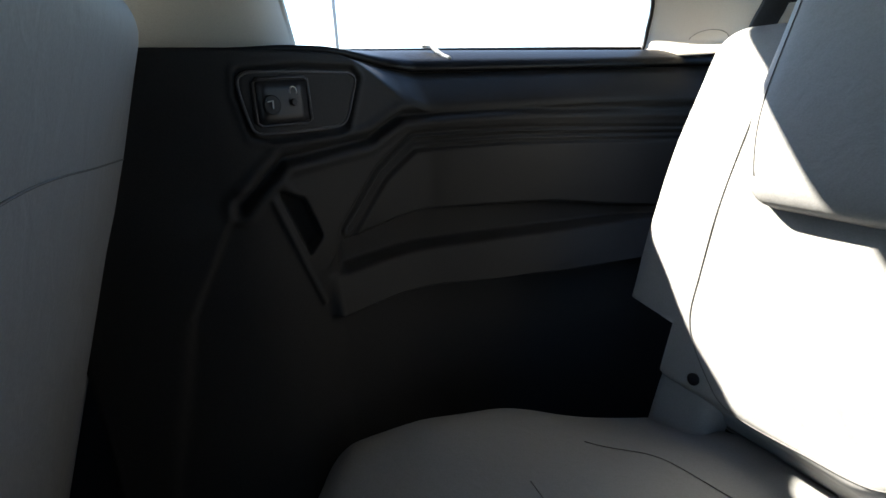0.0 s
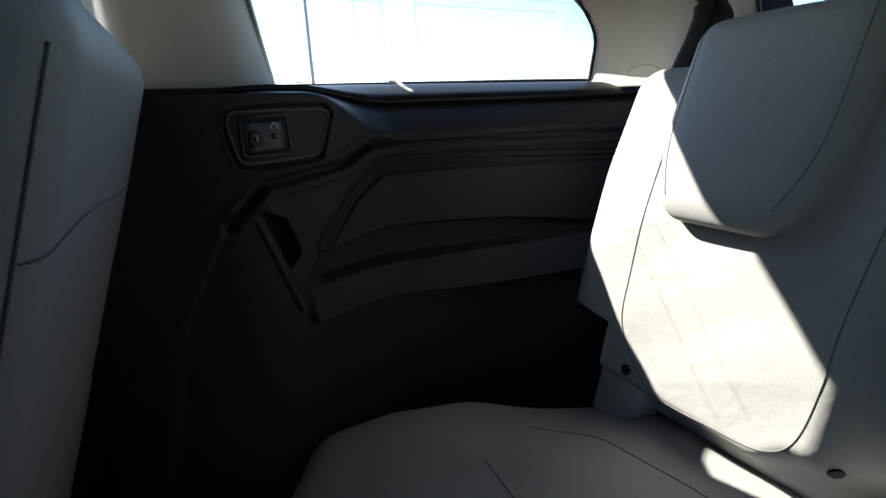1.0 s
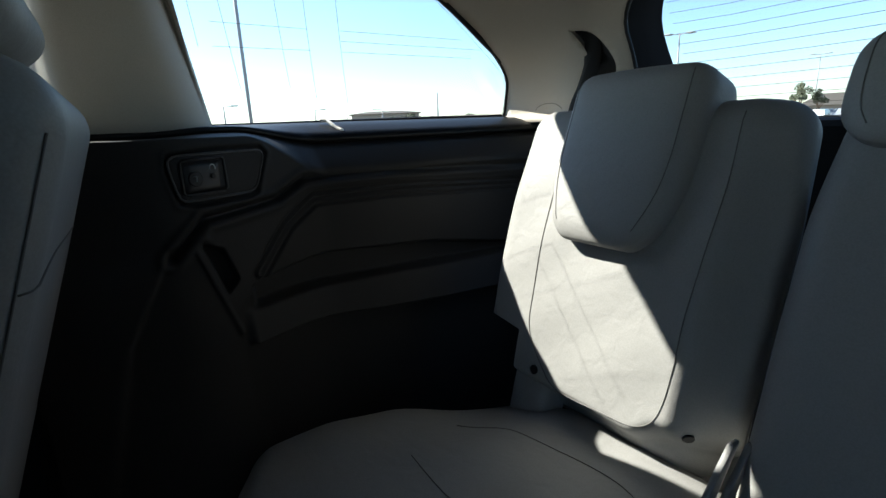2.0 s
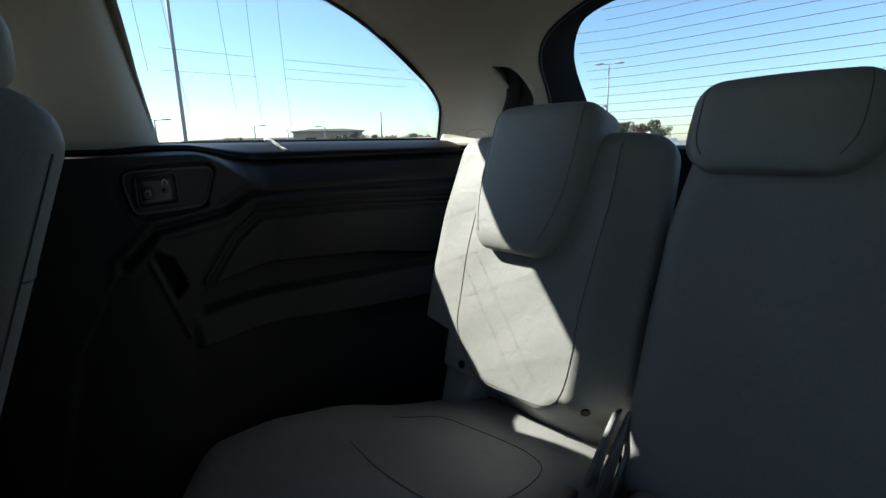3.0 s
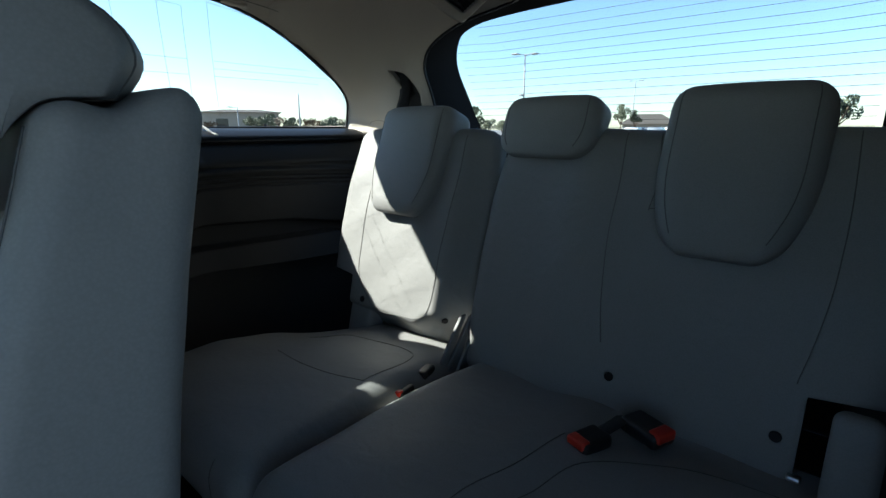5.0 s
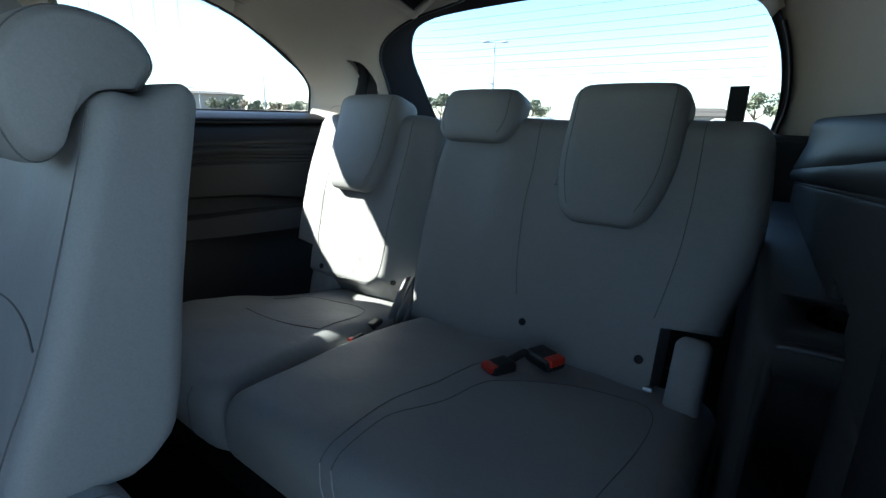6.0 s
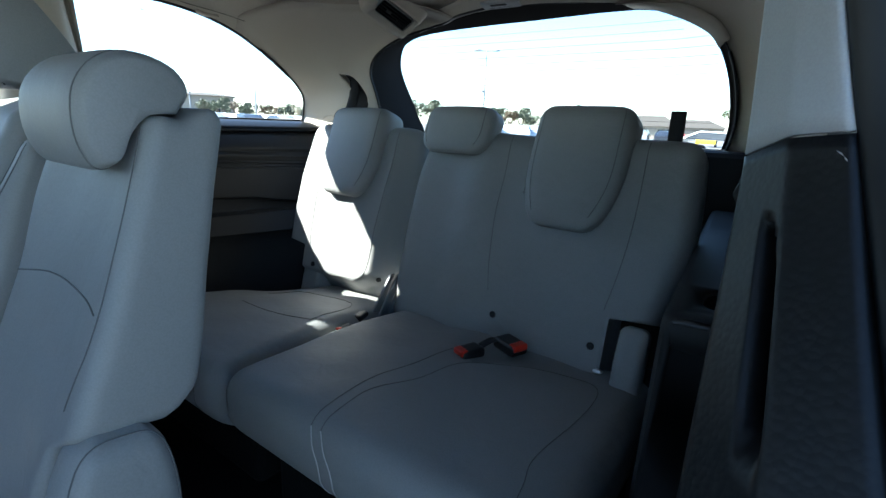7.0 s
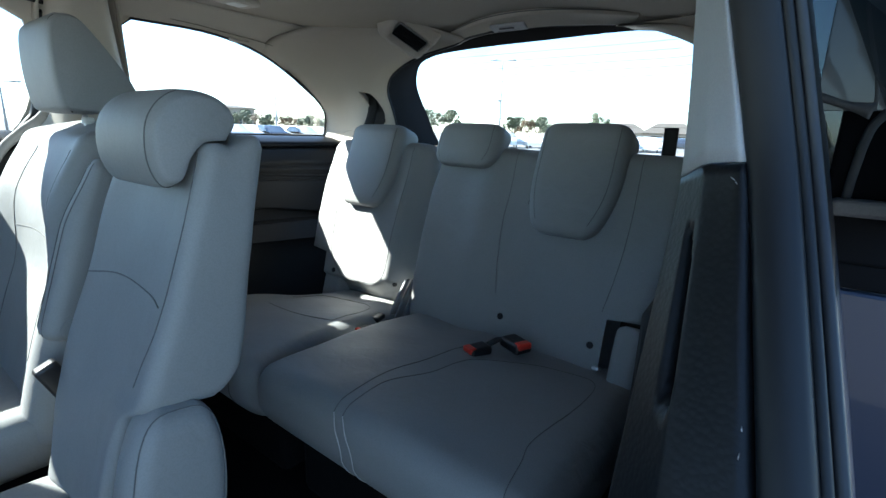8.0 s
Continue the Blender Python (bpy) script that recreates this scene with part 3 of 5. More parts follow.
def third_row_seat(label, y0, y1, zones, notch, heads, cushion_y, bolts, cushion_seams, back_seams):
    seat = thing("bench_seat", (0.85, (y0 + y1) / 2, 0.40), label, "van seat", "third row seats")
    by, hy, hz = (y0 + y1) / 2, (y1 - y0) / 2, 0.295
    place = leaning(1.204, by, 0.995, 17.5)
    back = Puff(0.055, hy, hz, 0.045, back_fn(hy, zones, notch, place, hz, by, y0 > 0.4), (4, 60, 64))
    rest = piece("backrest", back.mesh("backrest", LEATHER), seat)
    for line in back_seams:
        seam(back, "-x", [(y - by, (z - 0.995) / 0.954) for y, z in line], rest)
    for cy, half, z0, z1, thick, tip in heads:
        h = (z1 - z0) / 2
        hp = leaning(1.118 + thick + (((z0 + z1) / 2) - 1.065) * 0.40, cy, (z0 + z1) / 2, 20)
        pad = Puff(thick, half, h, min(0.04, h * 0.7), headrest_fn(thick, half, h, hp, tip, 0.06 if y0 < 0 else 0.0), (4, 16, 16))
        head = piece("headrest", pad.mesh("headrest", LEATHER), seat)
        for sgn in (-1, 1):
            k = sgn * (half - 0.022)
            seam(pad, "-x", [(k, h * 0.93), (k, h * 0.5), (k, -h * 0.3), (k * 0.93, -h * 0.8)], head)
    cy0, cy1, ctop = cushion_y
    cy, ch = (cy0 + cy1) / 2, (cy1 - cy0) / 2

    def cushion_fn(p):
        p = p.copy()
        up = ss((p[:, 2] + 0.02) / 0.06)
        p[:, 2] += up * (0.008 * (1 - (p[:, 1] / ch) ** 4) + 0.006 * np.cos((p[:, 0] + 0.05) * 4.5) - (0.024 if cy > 0.5 else 0.040) * ss((p[:, 0] - 0.05) / 0.34))
        for c, half in zones:
            u = (p[:, 1] + cy - c) / half
            p[:, 2] -= up * 0.007 * np.exp(-(u * 1.15) ** 4) * ss((p[:, 0] + 0.24) / 0.3)
        if cy > 0.5:
            p[:, 2] -= up * 0.040 * ss((p[:, 1] + 0.02) / 0.28) * ss((p[:, 0] + 0.12) / 0.3)
            p[:, 0] += 0.075 * ss(p[:, 1] / 0.26) ** 2 * ss(-p[:, 0] / 0.27)
            p[:, 1] -= 0.10 * ss(p[:, 1] / 0.26) * ss((p[:, 0] - 0.03) / 0.26)
        p[:, 2] += up * 0.0018 * np.sin(p[:, 1] * 29 + p[:, 0] * 13) * np.sin(p[:, 0] * 19)
        p[:, 0] += 0.035 * ss((-p[:, 2]) / 0.08) * ss((-p[:, 0]) / 0.2) + 0.055 * ss((p[:, 0] - 0.12) / 0.17)
        return p + np.array([0.82, cy, ctop - 0.075])
    pad = Puff(0.29, ch, 0.085, 0.05, cushion_fn, (36, 36, 5))
    cush = piece("cushion", pad.mesh("cushion", LEATHER), seat)
    for line, mat in cushion_seams:
        seam(pad, "+z", [(x - 0.82, y - cy) for x, y in line], cush, mat)
    if cy < 0.5:
        # The highlight on the two front runs is painted as a paler thread.
        for ya, yb, mat in ((0.160, 0.124, SEAM_LIT), (0.135, 0.092, SEAM_LIT), (-0.223, -0.228, SEAM)):
            seam(pad, "-x", [(ya - cy, 0.085), ((ya + yb) / 2 - cy, 0.045), (yb - cy, 0.0), (yb - cy, -0.07)], cush, mat, 0.0011)
    else:
        seam(pad, "-x", [(0.545 - cy, 0.085), (0.543 - cy, 0.0), (0.542 - cy, -0.07)], cush)
    piece("seat_base", block("seat_base", (0.64, cy0 + 0.03, 0.402), (1.12, cy1 - 0.03, ctop - 0.14), CARPET, 0.02), seat, "black carpeted seat base")
    for y, z in bolts:
        u, w = y - by, (z - 0.995) / 0.954
        at, q1, q2 = back.on("-x", [(u, w), (u + 0.006, w), (u, w + 0.006)], 0.0010)
        nrm = Vector(q2 - at).cross(Vector(q1 - at))
        nrm = nrm if nrm.x < 0 else -nrm
        piece("bolt_cap", disc("bolt_cap", at, nrm, 0.0085, 0.003, RUBBER), rest, "small round black cap")
    return seat


wide_cushion_seams = [
    ([(0.53, 0.160), (0.626, 0.17), (0.72, 0.172), (0.817, 0.143), (0.932, 0.126)], SEAM),
    ([(0.53, 0.135), (0.63, 0.145), (0.685, 0.140), (0.766, 0.10), (0.88, 0.072), (0.971, -0.031), (0.995, -0.15), (0.977, -0.197), (0.913, -0.21), (0.818, -0.207), (0.694, -0.193), (0.63, -0.206), (0.53, -0.223)], SEAM),
]
narrow_cushion_seams = [([(0.814, 0.805), (0.808, 0.72), (0.813, 0.654), (0.824, 0.585), (0.843, 0.531)], SEAM), ([(0.93, 0.86), (0.975, 0.80), (0.988, 0.722), (1.0, 0.642), (1.0, 0.57), (0.986, 0.539), (0.937, 0.527), (0.87, 0.531), (0.843, 0.531)], SEAM)]
wide_seat = third_row_seat(
    "grey leather two-place rear bench with upright back and two headrests", -0.30, 0.475, [(-0.03, 0.17), (0.30, 0.13)], (-1, -0.274, -0.118),
    [(-0.018, 0.121, 1.046, 1.350, 0.062, 0.76), (0.343, 0.115, 1.205, 1.342, 0.055, 0.98)], (-0.29, 0.445, 0.775),
    [(0.122, 0.812), (-0.150, 0.808)], wide_cushion_seams,
    [[(0.185, 1.27), (0.174, 1.176), (0.173, 1.066), (0.164, 0.958), (0.149, 0.868)], [(0.12, 1.275), (0.104, 1.18), (0.11, 1.117)], [(0.11, 1.12), (0.097, 1.121), (0.084, 1.12)],
     [(-0.182, 1.272), (-0.18, 1.19), (-0.177, 1.09), (-0.173, 0.954), (-0.166, 0.89)]])
narrow_seat = third_row_seat(
    "grey leather single rear seat partly in sunlight beside the panel", 0.488, 0.985, [(0.745, 0.165)], (1, 0.1315, -0.133),
    [(0.732, 0.125, 1.04, 1.335, 0.062, 0.80)], (0.462, 0.995, 0.757),
    [(0.541, 0.812), (0.813, 0.805)], narrow_cushion_seams,
    [[(0.864, 1.255), (0.861, 1.151), (0.86, 1.055), (0.853, 0.939), (0.84, 0.864), (0.787, 0.806), (0.744, 0.784), (0.672, 0.79), (0.612, 0.798), (0.577, 0.826), (0.568, 0.897), (0.569, 0.97), (0.565, 1.048), (0.559, 1.15), (0.558, 1.25)]])


def loft(name, profile, y0, y1, round_y, mat, per=5, shrink=0.10):
    """A profile of (x, z) drawn along y, its ends rounded over."""
    line = [np.array(p) for p in smooth_line(list(profile) + [profile[0]], per)[:-1]]
    mid = sum(line) / len(line)
    rings = [(y0 + (round_y * (1 - math.cos(math.pi / 2 * k / 6))), 1 - shrink * (1 - math.sin(math.pi / 2 * k / 6))) for k in range(7)]
    rings += [(y0 + round_y + (y1 - y0 - 2 * round_y) * k / 6, 1.0) for k in range(1, 6)]
    rings += [(y1 - (round_y * (1 - math.cos(math.pi / 2 * k / 6))), 1 - shrink * (1 - math.sin(math.pi / 2 * k / 6))) for k in range(6, -1, -1)]
    n = len(line)
    verts, faces = [], []
    for y, s in rings:
        for p in line:
            q = mid + (p - mid) * s
            verts.append((q[0], y, q[1]))
    for i in range(len(rings) - 1):
        for j in range(n):
            faces.append((i * n + j, i * n + (j + 1) % n, (i + 1) * n + (j + 1) % n, (i + 1) * n + j))
    for i, flip in ((0, True), (len(rings) - 1, False)):
        c = len(verts)
        y, s = rings[i]
        verts.append((mid[0], y, mid[1]))
        for j in range(n):
            f = (i * n + j, i * n + (j + 1) % n, c)
            faces.append(f[::-1] if flip else f)
    me = mesh_of(name, verts, faces, mat)
    bm = bmesh.new()
    bm.from_mesh(me)
    bmesh.ops.recalc_face_normals(bm, faces=bm.faces)
    bm.to_mesh(me)
    bm.free()
    return me


def middle_seat():
    seat = thing("second_row_seat", (0.1, 0.30, 0.40), "slim grey leather middle seat of the second row", "van seat", "second row seats")
    y0, y1 = 0.140, 0.474
    by, hy, hz = (y0 + y1) / 2, (y1 - y0) / 2, 0.30
    place = leaning(0.300, by, 1.0, 15.0)

    def fn(p):
        p = p.copy()
        low = ss((0.1 - p[:, 2]) / 0.4)
        front = ss((0.03 - p[:, 0]) / 0.07)
        p[:, 0] -= 0.022 * low * front
        p[:, 0] += front * 0.010 * np.exp(-((p[:, 1] / hy) * 1.5) ** 4)
        p[:, 0] -= front * 0.012 * np.cos((p[:, 2] + 0.12) * 6)
        p[:, 1] *= 1 - 0.08 * ss((p[:, 2] - 0.15) / 0.15)
        tuck = ss((-0.066 + 0.10 * np.minimum(p[:, 0], 0.03) - p[:, 2]) / 0.036)
        p[:, 1] = np.where(p[:, 1] < 0, p[:, 1] * (1 - 0.30 * tuck), p[:, 1] * (1 - 0.10 * ss((0.02 - p[:, 2]) / 0.18) - 0.22 * ss((-0.15 - p[:, 2]) / 0.1)))
        rear = ss((p[:, 0] + 0.01) / 0.05)
        p[:, 0] += rear * (0.016 * np.exp(-((p[:, 2] + 0.03) / 0.11) ** 2) - 0.006 * ss((p[:, 2] - 0.14) / 0.15))
        p[:, 0] -= rear * (0.022 * ss((-0.025 - p[:, 2]) / 0.05) + 0.030 * ss((-0.06 - p[:, 2]) / 0.04))
        p[:, 2] += rear * 0.026 * ss((p[:, 2] - 0.2) / 0.08)
        p[:, 0] += 0.0015 * np.sin(p[:, 1] * 41 + 2) * np.sin(p[:, 2] * 27)
        return place(p)
    back = Puff(0.052, hy, hz, 0.021, fn, (8, 24, 48))
    rest = piece("backrest", back.mesh("backrest", LEATHER), seat)
    seam(back, "-x", [(-0.143, 0.28), (-0.146, 0.18), (-0.143, 0.09), (-0.139, 0.02), (-0.13, -0.02), (-0.122, -0.056)], rest)
    seam(back, "-x", [(0.150, 0.055), (0.05, 0.072), (-0.04, 0.069), (-0.10, 0.066), (-0.129, 0.058)], rest, radius=0.0011)
    seam(back, "+x", [(-hy + 0.03, 0.28), (-hy + 0.03, 0.0), (-hy + 0.03, -0.2)], rest)
    prof = [(0.404, 1.298), (0.420, 1.327), (0.398, 1.357), (0.334, 1.368), (0.298, 1.356), (0.274, 1.322), (0.270, 1.272), (0.283, 1.236), (0.303, 1.236), (0.318, 1.268), (0.345, 1.293)]
    head_me = loft("headrest", prof, 0.172, 0.392, 0.055, LEATHER, shrink=0.20)

    def lobe(x, y):
        """The rear lobe rounds off towards the aisle."""
        return x - 0.022 * float(ss((0.255 - y) / 0.08)) * min(max((x - 0.335) / 0.06, 0), 1)
    for v in head_me.vertices:
        v.co.x = lobe(v.co.x, v.co.y)
    head = piece("headrest", head_me, seat)
    ring_pts = [np.array(p) for p in smooth_line(prof + prof[:1], 5)[:-1]]
    mid = sum(ring_pts) / len(ring_pts)
    piece("seam", tube("seam", [(lobe(q[0], 0.194), 0.194, q[1]) for q in [mid + (p - mid) * 0.961 for p in ring_pts]], 0.0011, SEAM, 5, closed=True), head)

    def dome(p):
        t = np.clip((p[:, 2] - 0.02) / 0.16, 0, 1)
        x = p[:, 0] * np.sqrt(1 - 0.80 * t ** 2.2)
        return leaning(0.230, 0.137, 0.764, 8)(np.stack([x, p[:, 1] + 0.018 * t ** 2, p[:, 2]], 1))
    cover = Puff(0.073, 0.036, 0.18, 0.030, dome, (10, 6, 20))
    rc = piece("recliner_cover", cover.mesh("recliner_cover", LEATHER), seat, "rounded grey hinge cover")
    rim = [(-0.073, -0.17)] + [(-0.073, z) for z in (-0.1, 0.0, 0.08)] + [(-0.073, 0.18), (0.073, 0.18)] + [(0.073, z) for z in (0.08, 0.0, -0.1, -0.17)]
    piece("seam", tube("seam", cover.on("-y", smooth_line(rim, 6), 0.0012), 0.0010, SEAM, 5), rc)
    pad = Puff(0.26, 0.165, 0.07, 0.045, lambda p: np.stack([p[:, 0] - 0.04, p[:, 1] + 0.30, p[:, 2] + 0.655 + 0.02 * np.cos(p[:, 0] * 6)], 1), (20, 14, 4))
    piece("cushion", pad.mesh("cushion", LEATHER), seat)
    piece("seat_base", block("seat_base", (-0.25, 0.18, 0.402), (0.24, 0.43, 0.60), CARPET, 0.02), seat, "black seat base")
    return seat


middle_seat()


def outboard_seat():
    seat = thing("second_row_seat", (0.1, 0.80, 0.40), "wide grey leather second-row seat with raised headrest and folded armrest", "van seat", "second row seats")
    y0, y1 = 0.60, 1.080
    by, hy, hz = (y0 + y1) / 2, (y1 - y0) / 2, 0.365
    place = leaning(0.318, by, 1.006, 19.5)

    def fn(p):
        p = p.copy()
        front = ss((0.03 - p[:, 0]) / 0.07)
        u = np.clip(p[:, 1] / hy, -1, 1)
        p[:, 0] += front * 0.030 * np.exp(-(u * 1.45) ** 4)
        p[:, 0] -= front * 0.018 * np.cos((p[:, 2] + 0.1) * 6)
        p[:, 0] -= front * 0.050 * ss((p[:, 2] + 0.05) / 0.2)
        p[:, 1] = np.where(p[:, 1] > 0, p[:, 1] * (1 - 0.05 * (1 - front)) * (1 - (0.15 - 0.11 * front) * ss((p[:, 2] - 0.12) / 0.25)), p[:, 1])
        p[:, 2] -= (0.020 + 0.048 * front) * ss((p[:, 2] - 0.16) / 0.19)
        p[:, 0] += 0.0155 * ss(p[:, 0] / 0.05)
        return place(p)
    back = Puff(0.060, hy, hz, 0.046, fn, (8, 28, 44))
    rest = piece("backrest", back.mesh("backrest", LEATHER), seat)
    seam(back, "+x", [(-hy + 0.012, 0.32), (-hy + 0.012, 0.1), (-hy + 0.012, -0.25)], rest, radius=0.0009)
    seam(back, "+x", [(-hy + 0.016, 0.200), (-0.1, 0.206), (0.05, 0.196), (hy - 0.05, 0.188)], rest)
    for k in (-0.12, 0.12):
        seam(back, "-x", [(k, 0.30), (k * 1.05, 0.1), (k * 1.1, -0.2)], rest)
    seam(back, "-x", [(-0.125, 0.05), (0.0, 0.058), (0.125, 0.05)], rest)
    prof = [(0.340, 1.528), (0.322, 1.505), (0.318, 1.43), (0.326, 1.355), (0.345, 1.337), (0.42, 1.335), (0.458, 1.346), (0.472, 1.377), (0.446, 1.43), (0.396, 1.50), (0.369, 1.527)]
    head = piece("headrest", loft("headrest", prof, 0.715, 0.955, 0.035, LEATHER, shrink=0.10), seat)
    piece("seam", tube("seam", smooth_line([(0.341, 0.730, 1.525), (0.325, 0.729, 1.505), (0.322, 0.728, 1.43), (0.330, 0.729, 1.36), (0.345, 0.730, 1.336)], 6), 0.0012, SEAM, 5), head)
    for k in (-0.06, 0.06):
        piece("headrest_post", tube("headrest_post", [(0.420, 0.845 + k, 1.25), (0.415, 0.845 + k, 1.36)], 0.006, CHROME, 10), seat, "bright metal post")
        piece("post_collar", disc("post_collar", (0.420, 0.845 + k, 1.312), (0.1, 0, 1), 0.013, 0.016, WHITE), seat, "white plastic collar")
    arm = Puff(0.042, 0.030, 0.175, 0.028, lambda p: leaning(0.284, 0.562, 1.082, 17.5)(np.stack([p[:, 0] * (1 - 0.55 * ss((p[:, 2] - 0.03) / 0.15)), p[:, 1], p[:, 2]], 1)), (8, 6, 18))
    ar = piece("armrest", arm.mesh("armrest", LEATHER), seat, "folded-up grey leather armrest")
    piece("pivot_cap", disc("pivot_cap", arm.on("-y", [(0.004, -0.145)], 0.0)[0], (0, -1, 0), 0.021, 0.003, LEATHER), ar)
    for k in (-0.012, 0.006):
        seam(arm, "-x", [(k, 0.17), (k, 0.0), (k, -0.17)], ar)
    stalk = Puff(0.020, 0.014, 0.045, 0.008, leaning(0.214, 0.565, 0.835, -24), (3, 3, 6))
    piece("buckle", stalk.mesh("buckle", DARK_SMOOTH), seat, "black belt buckle on its stalk")
    cush = Puff(0.28, 0.225, 0.07, 0.05, lambda p: np.stack([p[:, 0] - 0.03, p[:, 1] + 0.83, p[:, 2] + 0.68 + 0.02 * (p[:, 1] / 0.22) ** 2], 1), (20, 16, 4))
    piece("cushion", cush.mesh("cushion", LEATHER), seat)
    piece("seat_base", block("seat_base", (-0.24, 0.66, 0.402), (0.25, 1.00, 0.62), CARPET, 0.02), seat, "black seat base")
    return seat


outboard_seat()

# ---- near-side trim, doorway and body ----
def near_y(x):
    return -0.462 + 0.078 * x


def left_trim(X, Z):
    y = near_y(X)
    g1 = 1.256 - 0.085 * (X - 0.64)
    g2 = 1.233 - 0.085 * (X - 0.64)
    y = y - 0.022 * ss((Z - g1) / 0.07) - 0.010 * ss((g2 - Z) / 0.006)
    y = y - 0.005 * np.exp(-((Z - g1) / 0.003) ** 2) - 0.008 * np.exp(-((Z - g2) / 0.0045) ** 2) + 0.004 * np.exp(-((Z - g2 - 0.011) / 0.004) ** 2)
    y = y - 0.003 * np.exp(-((Z - g2 + 0.014) / 0.002) ** 2)
    # hollow behind the cup holder
    return y - 0.075 * ss((X - 0.775) / 0.012) * (1 - ss((X - 0.915) / 0.012)) * (1 - ss((Z - 1.085) / 0.012))


xs3 = np.concatenate([np.arange(0.56, 1.15, 0.006), np.arange(1.15, 1.86, 0.02)])
zs3 = np.concatenate([np.arange(0.41, 1.04, 0.03), np.arange(1.04, 1.272, 0.003)])
X3, Z3 = np.meshgrid(xs3, zs3)
Z3 = Z3 - 0.085 * (X3 - 0.64) * ss((Z3 - 1.07) / 0.05) * (1 - ss((Z3 - 1.258) / 0.012))
g3 = np.stack([X3, left_trim(X3, Z3), Z3], axis=2)
edge = []
for k, dz in ((0.03, 0.006), (0.12, 0.012), (0.4, 0.016), (1.0, 0.019)):
    edge.append(np.stack([xs3, g3[-1, :, 1] + (-0.515 + 0.1 * np.maximum(xs3 - 0.5, 0) - g3[-1, :, 1]) * k, np.full_like(xs3, 1.268 + dz)], axis=1))
g3 = np.concatenate([g3, np.stack(edge)], axis=0)
trim_left = new("trim_left", sheet("trim_left", g3, DARK, 0.012))
tagged(trim_left, "black plastic side panel with ledge and hollow cup holder", "side panel", kind="structure")


# arm console with the cup holder, along the near panel
con = []
for x, drop in ((0.742, 0.030), (0.742, 0.012), (0.747, 0.004), (0.756, 0.0), (0.90, 0.0), (1.10, 0.0), (1.40, 0.0), (1.80, 0.0)):
    yi = near_y(x) + 0.066 - (0.006 if drop > 0.001 else 0)
    top = 1.062 - drop
    con.append([(x, -0.475, top), (x, -0.44, top), (x, yi - 0.010, top), (x, yi - 0.003, top - 0.003), (x, yi, top - 0.010), (x + 0.004, yi + 0.002, top - 0.10), (x + 0.010, yi + 0.006, 0.75), (x + 0.02, yi + 0.012, 0.41)])
front = [(p[0] + (0.0 if k < 5 else 0.004), p[1], p[2]) for k, p in enumerate(con[0])]
con.insert(0, [(0.750 + 0.002, -0.475 if k < 2 else p[1], min(p[2], 1.02) if k < 5 else p[2]) for k, p in enumerate(front)])
con.insert(0, [(0.765, -0.475, 0.41 + (min(p[2], 1.0) - 0.41)) for k, p in enumerate(front)])
console = new("trim_console", sheet("trim_console", con, DARK, 0.006))
hole = [(0.790 + 0.105 * (0.5 + 0.5 * math.copysign(abs(math.cos(w)) ** 0.6, math.cos(w))), -0.418 + 0.050 * math.copysign(abs(math.sin(w)) ** 0.6, math.sin(w))) for w in np.linspace(0, 2 * math.pi, 25)[:-1]]
cut(console, [prism("cut", hole, 2, 0.98, 1.2, DARK)])
tagged(console, "black plastic arm console with a cup holder opening", "side panel", kind="structure")
rim = [(x, y, 1.0635) for x, y in hole if y > -0.412]
rim = sorted(rim, key=lambda p: math.atan2(p[1] + 0.42, p[0] - 0.842))
tagged(new("trim_cup_rim", tube("trim_cup_rim", rim, 0.002, DARK_SMOOTH, 6)), "thin smooth rim round the cup holder", "cup holder", kind="structure")
lip = smooth_line([(0.748, near_y(0.75) + 0.054, 1.050), (0.746, near_y(0.75) + 0.048, 1.056), (0.746, -0.40, 1.057), (0.746, -0.46, 1.057)], 5)
tagged(new("trim_console_lip", tube("trim_console_lip", lip, 0.0075, DARK_SMOOTH, 10)), "smooth rounded front edge of the arm console", "side panel", kind="structure")
tagged(new("cup_holder_floor", block("cup_holder_floor", (0.78, -0.472, 0.985), (0.91, -0.364, 0.992), RUBBER, 0.002)), "black rubber bottom of the cup holder", "cup holder", kind="structure")


def soft(v, k=0.022):
    """Zero below, v above, with a rounded knee."""
    return k * math.log1p(math.exp(min(v / k, 40)))


def jamb_lines(z):
    """Inner rim, ridge and outer edge of the doorway trim at a height."""
    up = soft(z - 1.30)
    dn = 0.38 - soft(0.38 - soft(1.30 - z))
    rim = (0.510 - 0.56 * dn, -0.410 + 0.08 * up - 0.03 * dn)
    ridge = (0.470 - 0.68 * dn + 0.05 * up, -0.435 + 0.12 * up - 0.13 * dn)
    outer = (0.445 - 0.65 * dn, -0.469 + 0.26 * up - 0.245 * dn)
    return rim, ridge, outer


